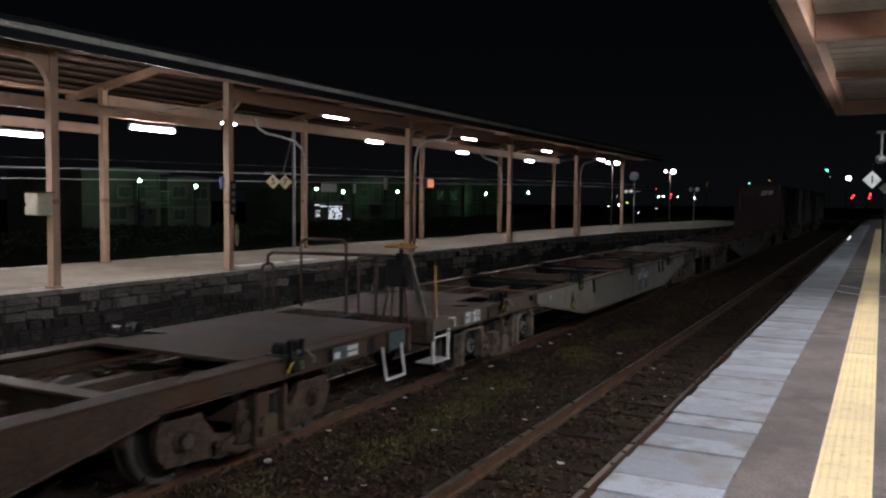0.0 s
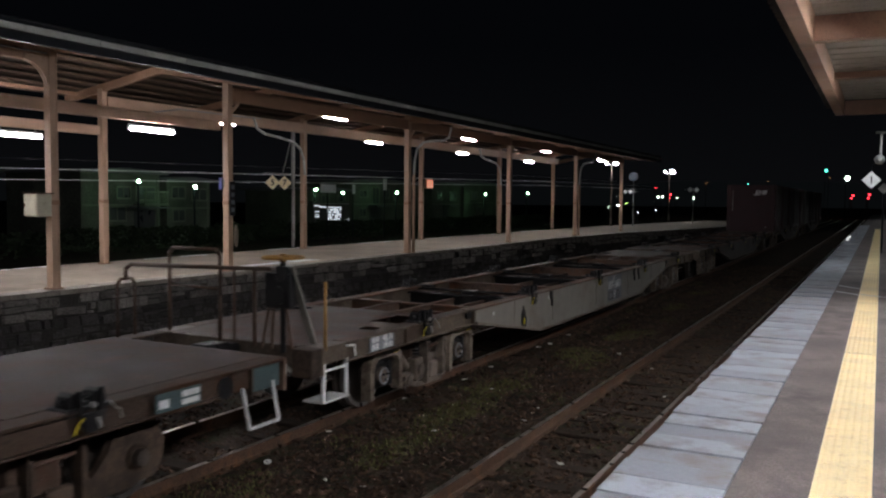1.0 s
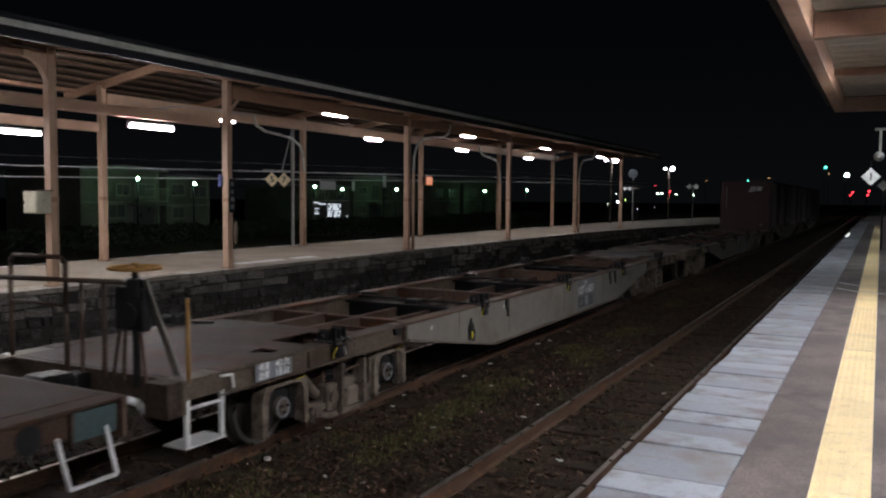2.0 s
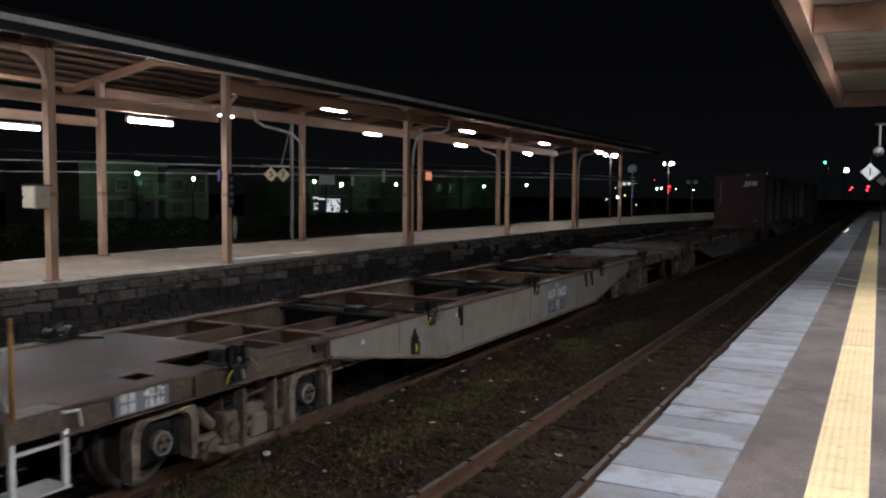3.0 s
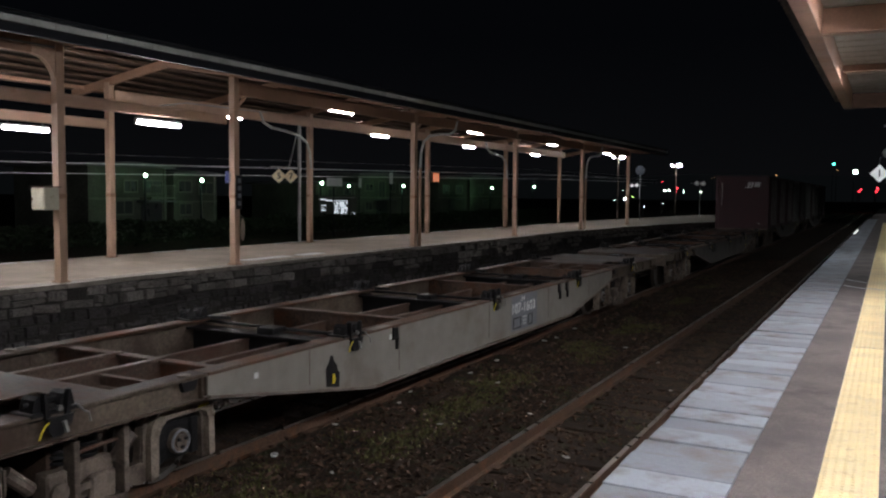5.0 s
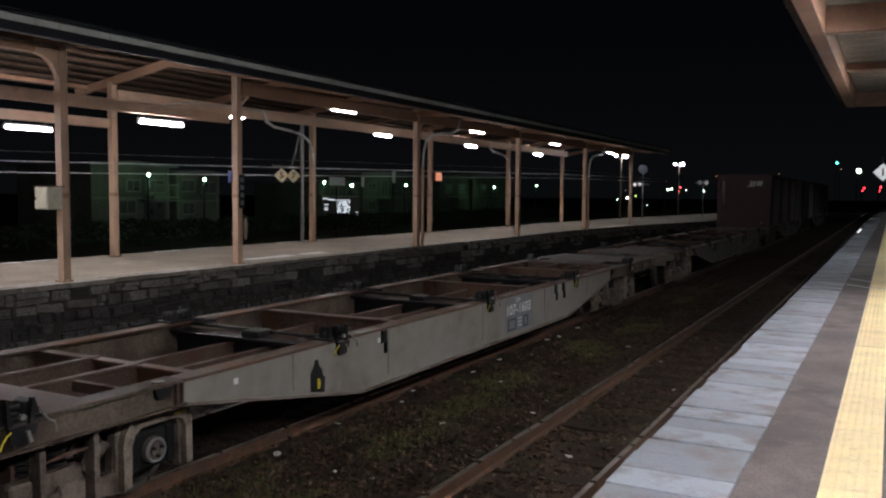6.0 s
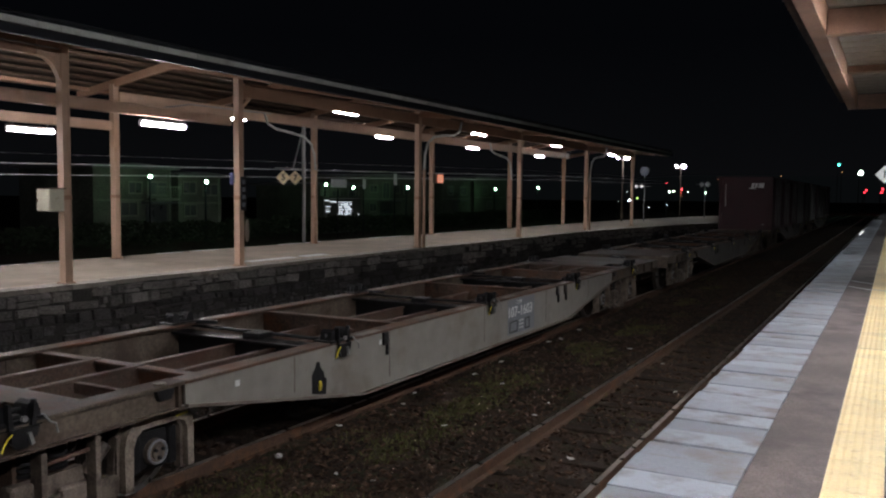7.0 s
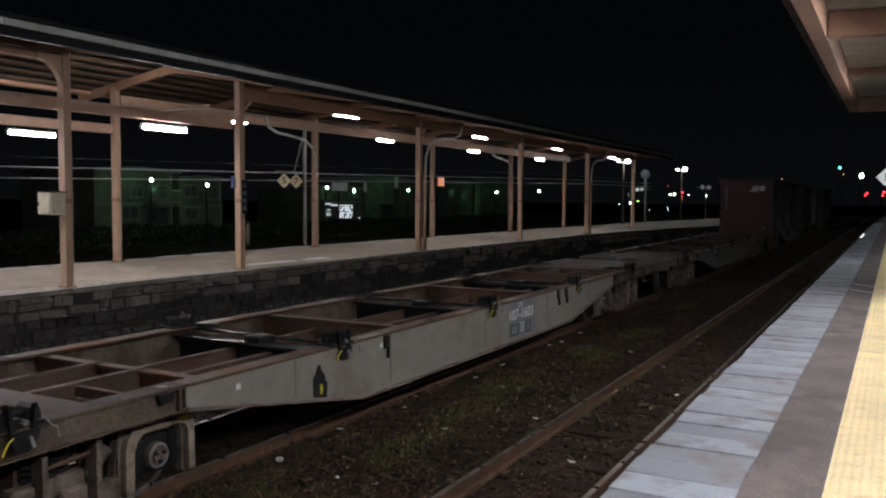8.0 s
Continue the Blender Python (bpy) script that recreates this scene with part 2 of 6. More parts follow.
def prism(bm, outline, lo, hi, axis="x"):
    """A closed outline of (u, v) pairs drawn out from lo to hi along an axis; u, v are the other two axes in order."""
    def at(u, v, w):
        return {"x": (w, u, v), "y": (u, w, v), "z": (u, v, w)}[axis]
    f0 = [bm.verts.new(at(u, v, lo)) for u, v in outline]
    f1 = [bm.verts.new(at(u, v, hi)) for u, v in outline]
    n = len(outline)
    fs = [bm.faces.new(f0), bm.faces.new(f1[::-1])]
    for i in range(n):
        fs.append(bm.faces.new((f0[i], f0[(i + 1) % n], f1[(i + 1) % n], f1[i])))
    bmesh.ops.recalc_face_normals(bm, faces=fs)
    return bm


def beam(bm, a, b, w, h):
    """A straight bar of width w and height h from a to b."""
    a, b = Vector(a), Vector(b)
    d = (b - a).normalized()
    side = d.cross(Vector((0, 0, 1)))
    side = side.normalized() if side.length > 1e-4 else Vector((1, 0, 0))
    up = side.cross(d)
    vs = [bm.verts.new(p + side * sx * w / 2 + up * sz * h / 2) for p in (a, b) for sx, sz in ((-1, -1), (1, -1), (1, 1), (-1, 1))]
    fs = [bm.faces.new([vs[i] for i in q]) for q in ((0, 1, 2, 3), (7, 6, 5, 4), (0, 4, 5, 1), (1, 5, 6, 2), (2, 6, 7, 3), (3, 7, 4, 0))]
    bmesh.ops.recalc_face_normals(bm, faces=fs)
    return bm


def ribbed(bm, a, b, za, zb, n, lo, hi, deep=0.03, thick=0.045, axis="y"):
    """One sheet whose underside steps up and down n times from u = a to u = b, drawn out from lo to hi."""
    low = []
    for i in range(n):
        for f, up in ((0.0, 0.0), (0.62, 0.0), (0.63, deep), (0.99, deep)):
            k = (i + f) / n
            low.append((a + (b - a) * k, za + (zb - za) * k + up))
    low.append((b, zb))
    return prism(bm, low + [(b, zb + thick + deep), (a, za + thick + deep)], lo, hi, axis)


def mesh_of(bm, name, material, smooth=False):
    me = bpy.data.meshes.new(name)
    bm.to_mesh(me)
    bm.free()
    me.materials.append(material)
    if smooth:
        for p in me.polygons:
            p.use_smooth = True
    return me


def part(name, bm, material, parent=None, label="", at=None, smooth=False):
    me = bm if isinstance(bm, bpy.types.Mesh) else mesh_of(bm, name, material, smooth)
    ob = new(name, me)
    ob.parent = parent
    if at is not None:
        ob.matrix_basis = at
    if label:
        tagged(ob, label)
    return ob


def thing(name, label, category, group="", at=None, kind=""):
    ob = tagged(new(name), label, category, group, kind)
    if at is not None:
        ob.matrix_basis = at
    return ob


def B():
    return bmesh.new()


def text_mesh(words, size, material, deep=0.004, bold=0.008):
    """Letters standing upright in the y-z plane, readable from +x, centred."""
    cu = bpy.data.curves.new("letters", "FONT")
    cu.body, cu.size, cu.extrude, cu.offset = words, size, deep, size * bold
    cu.align_x, cu.align_y = "CENTER", "CENTER"
    tmp = new("letters", cu)
    me = bpy.data.meshes.new_from_object(tmp.evaluated_get(bpy.context.evaluated_depsgraph_get()))
    bpy.data.objects.remove(tmp)
    me.transform(Matrix(((0, 0, 1, 0), (1, 0, 0, 0), (0, 1, 0, 0), (0, 0, 0, 1))))
    me.materials.clear()
    me.materials.append(material)
    return me


def stuff_mesh(name, verts, faces, material):
    me = bpy.data.meshes.new(name)
    me.from_pydata([tuple(p) for p in verts], [], faces)
    me.materials.append(material)
    return me


# ---- the plan ----
NEAR_TRACK, TRAIN_TRACK, FAR_TRACK = -2.825, -6.282, -10.45
PLAT = 1.004          # height of both platforms over the rail head
GROUND = -0.16
FRONT, BACK = -12.31, -16.0   # the two rows of canopy posts
RIDGE, SLOPE, RIDGE_Z = -14.15, 0.17, 5.46


def edge2(y):
    """The far platform's track-side edge."""
    return float(np.interp(y, [-30, 21, 27, 33, 40, 46, 52, 58, 75], [-12.03, -12.03, -11.9, -11.85, -11.5, -10.6, -9.5, -8.8, -7.9]))


def back2(y):
    return float(np.interp(y, [-30, 20, 30, 44, 54, 75], [-16.5, -16.5, -16.3, -16.0, -15.7, -13.0]))


def train_at(t):
    """Smooth course of the train along the track: Hermite between the rows."""
    T = [p[0] for p in TRAIN]
    S = [p[1] for p in TRAIN]
    D = [(S[min(i + 1, len(S) - 1)] - S[max(i - 1, 0)]) / (T[min(i + 1, len(T) - 1)] - T[max(i - 1, 0)]) for i in range(len(T))]
    D[-1] = D[-2] = 0.0
    for i in range(len(T) - 1):
        if t <= T[i + 1]:
            h = T[i + 1] - T[i]
            u = (t - T[i]) / h
            return ((2 * u**3 - 3 * u**2 + 1) * S[i] + (u**3 - 2 * u**2 + u) * h * D[i] + (3 * u**2 - 2 * u**3) * S[i + 1] + (u**3 - u**2) * h * D[i + 1])
    return S[-1]


MOVING, ROLLING = [], []   # (thing, x, y, z, turn) and (wheelset, y, radius)


def motions():
    times = [round(i * 0.2, 2) for i in range(41)]
    course = [(t, train_at(t)) for t in times]
    for ob, x, y, z, turn in MOVING:
        walk(ob, [(t, pose(x, y + s, z, 0, 0, turn)) for t, s in course])
    for ob, y, r in ROLLING:   # a negative radius rolls the other way, under a wagon that stands turned
        walk(ob, [(t, pose(0, y, abs(r), math.degrees((course[0][1] - s) / r))) for t, s in course])


# ---- ground and tracks ----


def bed(x, y):
    """Height of the ground: rough soil between the tracks, lumpy ballast in them."""
    if not (-12.3 < x < -0.9 and -1 < y < 70):
        return GROUND
    for c in (NEAR_TRACK, TRAIN_TRACK, FAR_TRACK):
        if abs(x - c) < 1.1:
            return GROUND + (0.002 if abs(x - c) < 0.62 else 0.030) + 0.055 * noise.noise((x * 1.7, y * 1.7, 11.0)) + 0.034 * noise.noise((x * 5, y * 5, 3.0))
    return GROUND + 0.055 * noise.noise((x * 0.7, y * 0.45, 1.0)) + 0.035 * noise.noise((x * 2.4, y * 2.4, 7.0)) + 0.02 * noise.noise((x * 6, y * 6, 3.0))


def build_ground():
    xs = np.concatenate([[-600, -300, -150, -80, -50, -30, -20, -16], np.arange(-12.2, -1.0, 0.14), [0, 5, 20, 60, 150, 400]])
    ys = np.concatenate([[-200, -60, -20, -6, -2], np.arange(0, 26, 0.16), np.arange(26, 70, 0.8), [80, 100, 140, 200, 320, 600, 1200]])
    verts, faces = [], []
    for y in ys:
        for x in xs:
            z = bed(x, y)
            verts.append((x, y, z))
    w = len(xs)
    for j in range(len(ys) - 1):
        for i in range(w - 1):
            a = j * w + i
            faces.append((a, a + 1, a + w + 1, a + w))
    me = stuff_mesh("ground", verts, faces, M["soil"])
    for p in me.polygons:
        p.use_smooth = True
    tagged(new("ground", me), "dark earth and ballast with patches of low weeds", "ground", kind="structure")


RAIL = [(-0.057, -0.14), (0.057, -0.14), (0.057, -0.128), (0.010, -0.115), (0.008, -0.04), (0.033, -0.030), (0.033, -0.006), (0.027, 0.0),
        (-0.027, 0.0), (-0.033, -0.006), (-0.033, -0.030), (-0.008, -0.04), (-0.010, -0.115), (-0.057, -0.128)]


def build_track(name, c, label, sleepers, y0=-6.0, y1=150.0):
    tr = thing(name, label, "railway track", kind="structure")
    for sx in (-1, 1):
        x = c + sx * (0.5335 + 0.033)
        bm = prism(B(), RAIL, y0, y1, "y")
        ob = part("rail", bm, M["rail_side"], tr, "rusty steel rail")
        ob.location.x = x
        part("rail_head", box(B(), -0.024, 0.024, y0, y1, 0.0005, 0.003), M["rail_top"], ob, "worn running surface")
    if sleepers:
        bm = box(B(), -1.05, 1.05, -0.10, 0.10, -0.10, 0.0, 0.012)
        me = mesh_of(bm, "sleeper", M["sleeper"])
        clip = mesh_of(box(box(B(), -0.10, 0.10, -0.07, 0.07, 0.0, 0.018, 0.004), 0.06, 0.085, -0.02, 0.02, 0.018, 0.05), "rail_plate", M["rail_side"])
        n = sleepers
        for i in range(n):
            s = part("sleeper", me, None, tr, at=pose(c + random.uniform(-0.03, 0.03), y0 + 0.4 + i * 0.62, -0.141, 0, 0, random.uniform(-1.2, 1.2)))
            if i < 46:
                for sx in (-1, 1):
                    part("rail_plate", clip, None, s, at=pose(sx * 0.5665, 0, 0, 0, 0, 0 if sx > 0 else 180))
    return tr


def build_gravel():
    """Loose stones over the trackbed, thick near the camera's platform and thinner far off."""
    rng = random.Random(4)
    base = [((0, 0, 0.6), (1, 0, 0), (-0.4, 0.9, 0.1), (-0.6, -0.8, 0), (0.2, 0.1, -0.5)), ((0, 1, 2), (0, 2, 3), (0, 3, 1), (4, 2, 1), (4, 3, 2), (4, 1, 3))]
    verts, faces = [], []
    for _ in range(74000):
        y = 2.5 + 36 * rng.random() ** 1.8 if rng.random() < 0.87 else rng.uniform(-6.0, 2.6)
        x = rng.uniform(-11.0, -1.3) if rng.random() < 0.6 else rng.uniform(-5.4, -1.3)
        if abs(abs(x - NEAR_TRACK) - 0.56) < 0.06 or abs(abs(x - TRAIN_TRACK) - 0.56) < 0.06:
            continue
        r = rng.choice((rng.uniform(0.008, 0.024), rng.uniform(0.014, 0.052)))
        bare = (y + 5.6 + 0.31) % 0.62 - 0.31      # few stones lie on the sleepers
        if abs(x - NEAR_TRACK) < 1.0 and abs(bare) < 0.1 and rng.random() < 0.55:
            continue
        z = bed(x, y) + 0.3 * r
        m = Matrix.Translation((x, y, z)) @ Euler((rng.uniform(-0.6, 0.6), rng.uniform(-0.6, 0.6), rng.uniform(0, 6.3))).to_matrix().to_4x4()
        k = len(verts)
        sc = (r * rng.uniform(0.8, 1.5), r * rng.uniform(0.7, 1.1), r * rng.uniform(0.6, 1.1))
        verts += [m @ Vector((p[0] * sc[0], p[1] * sc[1], p[2] * sc[2])) for p in base[0]]
        faces += [tuple(k + i for i in f) for f in base[1]]
    tagged(new("gravel", stuff_mesh("gravel", verts, faces, M["gravel"])), "loose brown-grey ballast stones between the tracks", "gravel", kind="stuff")


# where the weeds stand thickest
DRIFTS = ((-4.7, 9.3), (-4.8, 11.6), (-4.5, 13.9), (-4.65, 7.1), (-2.55, 9.9), (-4.3, 16.5), (-5.3, 5.3))


def build_grass():
    """Low weeds in drifts between the two near tracks."""
    rng = random.Random(9)
    verts, faces = [], []
    for _ in range(60000):
        y = 3.0 + 26 * rng.random() ** 1.4
        x = rng.gauss(-4.68, 0.36) if rng.random() < 0.85 else rng.uniform(-3.8, -1.8)
        drift = max(math.exp(-((x - cx) / 0.45) ** 2 - ((y - cy) / 0.9) ** 2) for cx, cy in DRIFTS)
        if noise.noise((x * 1.6, y * 0.8, 5.0)) + 0.62 * drift < 0.20 + 0.38 * rng.random():
            continue
        h = rng.uniform(0.02, 0.055)
        a, lean = rng.uniform(0, 6.3), rng.uniform(0.2, 1.0) * h
        dx, dy = math.cos(a) * 0.007, math.sin(a) * 0.007
        z = bed(x, y) - 0.004
        k = len(verts)
        verts += [(x - dx, y - dy, z), (x + dx, y + dy, z), (x + dx * 0.7 - dy * lean * 52, y + dy * 0.7 + dx * lean * 52, z + h * 0.6),
                  (x - dy * lean * 130, y + dx * lean * 130, z + h)]
        faces += [(k, k + 1, k + 2), (k, k + 2, k + 3)]
    tagged(new("weeds", stuff_mesh("weeds", verts, faces, M["grass"])), "low green weeds growing between the tracks", "weeds", kind="stuff")


def build_litter():
    bm = B()
    for i in range(9):
        a = i * 0.698
        bmesh.ops.create_vert(bm, co=(0.05 * math.cos(a) * (1 + 0.3 * math.sin(3 * a)), 0.05 * math.sin(a), 0.006 * math.sin(5 * a)))
    bm.verts.ensure_lookup_table()
    f = bm.faces.new(bm.verts)
    ext = bmesh.ops.extrude_face_region(bm, geom=[f])
    bmesh.ops.translate(bm, vec=(0, 0, 0.008), verts=[g for g in ext["geom"] if isinstance(g, bmesh.types.BMVert)])
    me = mesh_of(bm, "scrap", M["white_paint"])
    rng = random.Random(3)
    for x, y, s in ((-5.4, 6.56, 1.3), (-5.56, 7.84, 0.7), (-5.53, 9.52, 0.8), (-5.44, 9.08, 0.7), (-4.51, 8.44, 0.7), (-4.62, 6.46, 0.6), (-5.43, 11.12, 0.8), (-4.81, 10.74, 0.6),
                    (-5.48, 14.29, 1.4), (-5.4, 14.71, 1.1), (-5.45, 15.9, 1.2), (-4.04, 14.52, 1.0), (-5.5, 12.25, 0.8), (-3.82, 9.99, 0.6), (-3.72, 9.27, 0.7), (-3.19, 13.42, 0.6),
                    (-2.58, 11.62, 0.7), (-2.83, 8.06, 0.8), (-2.58, 8.08, 0.7), (-4.22, 6.5, 0.5)):
        ob = tagged(new("litter_scrap", me), "small pale scrap lying on the ballast", "litter", "scraps on the ballast")
        ob.matrix_basis = pose(x, y, bed(x, y) + 0.025, rng.uniform(-8, 8), rng.uniform(-8, 8), rng.uniform(0, 360)) @ Matrix.Diagonal((s, s * 0.6, s, 1))


build_ground()
build_track("near_track", NEAR_TRACK, "rusty single track on dark wooden sleepers beside the platform", 70)
build_track("train_track", TRAIN_TRACK, "rusty middle track under the freight train", 60)
build_track("far_track", FAR_TRACK, "rusty track along the stone-walled platform", 60, -6, 44)
build_gravel()
build_grass()
build_litter()

# ---- platform one, where the camera stands ----
EDGE1, SLAB_IN, TACT = -1.316, -0.690, -0.288


def build_platform_one():
    p = tagged(new("platform_1", mesh_of(box(box(B(), EDGE1 + 0.12, 9, -40, 140, GROUND - 0.3, PLAT - 0.06), SLAB_IN + 0.004, 9, -40, 140, PLAT - 0.055, PLAT, 0.0),
                                         "platform_1", M["asphalt"])), "worn grey asphalt station platform", "platform", kind="structure")
    wall = part("retaining_wall", box(B(), EDGE1 + 0.06, EDGE1 + 0.115, -40, 140, GROUND - 0.3, PLAT - 0.07), M["mortar"], p, "dark platform side wall")
    rng = random.Random(2)
    slab = [mesh_of(box(B(), EDGE1 + d, SLAB_IN, -hl, hl, PLAT - 0.07, PLAT + 0.004, 0.003), "edge_slab", M["slab"]) for d, hl in ((0, 0.1520), (0.010, 0.1505), (-0.006, 0.1490), (0.004, 0.1460))]
    y = -12.235
    for i in range(260):
        part("edge_slab", rng.choice(slab), None, p, at=pose(rng.uniform(-0.004, 0.004), y, rng.uniform(-0.005, 0.005), rng.uniform(-0.6, 0.6), rng.uniform(-0.3, 0.3), rng.uniform(-0.6, 0.6)))
        y += 0.310
    bm = box(B(), 0, 0.298, -0.147, 0.147, PLAT - 0.02, PLAT + 0.005, 0.003)
    for i in range(6):
        for j in range(6):
            bmesh.ops.create_cone(bm, cap_ends=True, segments=6, radius1=0.015, radius2=0.010, depth=0.006,
                                  matrix=Matrix.Translation((0.0275 + i * 0.0485, -0.1215 + j * 0.0485, PLAT + 0.008)))
    me = mesh_of(bm, "tactile_tile", M["tactile"])
    for i in range(234):
        part("tactile_tile", me, None, p, at=pose(TACT, -11.815 + i * 0.300 + (0.04 if i > 71 else 0), rng.uniform(-0.0015, 0.0015), 0, 0, rng.uniform(-0.3, 0.3)))
    for yy in (17.20, 16.05):     # slanting white strips, one of them carried on over the tiles
        bm = prism(B(), [(SLAB_IN + 0.03, yy + 0.30), (SLAB_IN + 0.03, yy + 0.37), (TACT - 0.01, yy - 0.07), (TACT - 0.01, yy - 0.14)], PLAT + 0.001, PLAT + 0.005, "z")
        part("painted_line", bm, M["white_paint"], p, "white painted door mark")
    bm = prism(B(), [(TACT - 0.008, 15.98), (TACT - 0.008, 15.91), (0.16, 15.60), (0.16, 15.67)], PLAT + 0.013, PLAT + 0.016, "z")
    part("painted_line", bm, M["white_paint"], p, "white painted door mark")
    return p


build_platform_one()

# the canopy over platform one, its end in view
CAN1_X, CAN1_END, CAN1_Z = -0.83, 17.55, 4.22


def build_canopy_one():
    c = thing("platform_canopy", "brown-beamed platform canopy with pale ceiling panels", "canopy")
    part("roof_deck", box(B(), CAN1_X - 0.12, 7, -30, CAN1_END + 0.12, CAN1_Z + 0.36, CAN1_Z + 0.42), M["roof"], c, "thin corrugated roof sheet")
    for i in range(11):
        y1 = CAN1_END - 0.16 - i * 3.975
        part("ceiling_panel", ribbed(B(), y1 - 3.97, y1, CAN1_Z + 0.27, CAN1_Z + 0.27, 9, CAN1_X + 0.16, 6.8, 0.010, 0.02, "x"), M["panel"], c, "pale ribbed ceiling panel")
    for i in range(6):
        y = CAN1_END - i * 7.95
        part("cross_beam", box(B(), CAN1_X + 0.155, 6.8, y - 0.15, y, CAN1_Z, CAN1_Z + 0.26, 0.008), M["brown"], c)
        y -= 3.85
        part("purlin", box(B(), CAN1_X + 0.155, 6.8, y - 0.05, y + 0.05, CAN1_Z + 0.17, CAN1_Z + 0.265, 0.006), M["brown"], c)
        part("purlin", box(B(), CAN1_X + 0.155, 6.8, y + 0.28, y + 0.36, CAN1_Z + 0.20, CAN1_Z + 0.265, 0.006), M["brown"], c)
    bm = box(B(), CAN1_X, CAN1_X + 0.15, -30, CAN1_END, CAN1_Z, CAN1_Z + 0.02, 0.004)
    box(bm, CAN1_X + 0.01, CAN1_X + 0.03, -30, CAN1_END, CAN1_Z + 0.018, CAN1_Z + 0.34)
    part("edge_beam", bm, M["brown"], c)
    # paler paint on the beam's inner side stands for the light on it
    part("edge_lining", box(B(), CAN1_X + 0.10, CAN1_X + 0.148, -30, CAN1_END - 0.02, CAN1_Z + 0.022, CAN1_Z + 0.34), M["beam"], c, "inner face of the edge beam, coloured lighter as if lit")
    bm = B()
    for i in range(230):
        y = CAN1_END + 0.14 - i * 0.2
        prism(bm, [(y - 0.17, CAN1_Z + 0.21), (y - 0.10, CAN1_Z + 0.14), (y - 0.03, CAN1_Z + 0.21), (y - 0.03, CAN1_Z + 0.25), (y - 0.17, CAN1_Z + 0.25)], CAN1_X - 0.15, CAN1_X - 0.004)
    part("eave_sheet", bm, M["mortar"], c, "scalloped corrugated eave")
    for y in (-18, -10, -2, 6, 14):
        bm = box(B(), 2.9, 3.1, y - 0.1, y + 0.1, PLAT, CAN1_Z + 0.2, 0.01)
        box(bm, 2.8, 3.2, y - 0.2, y + 0.2, PLAT, PLAT + 0.03)
        part("post", bm, M["post"], c)
    return c


build_canopy_one()


def tube_lamp(x, y, z, glow_mat, hang=0.0, name="tube_lamp", label="lit fluorescent tube lamp under the canopy", half=0.53, wing=0.044):
    t = thing(name, label, "lamp", "tube lamps", at=pose(x, y, z))
    bm = prism(B(), [(-wing, 0.062 if wing > 0.1 else 0.075), (-0.04, 0.115), (0.04, 0.115), (wing, 0.062 if wing > 0.1 else 0.075), (0.05, 0.10), (-0.05, 0.10)], -half, half, "y")
    part("housing", bm, M["white"], t, "white enamelled reflector housing")
    bm = B()
    rod(bm, (0, -half, 0.03), (0, half, 0.03), 0.033 if wing < 0.1 else 0.050, 12)
    part("tube", bm, glow_mat, t, "glowing white fluorescent tube", smooth=True)
    for s in (-1, 1):
        part("socket", box(B(), -0.03, 0.03, s * half, s * (half + 0.03), 0.0, 0.08), M["white"], t)
    if hang:
        for dy in (-0.4, 0.4):
            part("hanger", rod(B(), (0, dy, 0.11), (0, dy, 0.13 + hang), 0.012, 6), M["galv"], t)
    return t


for y in (-0.2, 4.2, 8.6, 13.0):
    tube_lamp(0.36, y, CAN1_Z - 0.36, M["tube_near"], 0.24, label="lit fluorescent tube lamp over the waiting platform", wing=0.13)

# ---- platform two with its stone wall ----


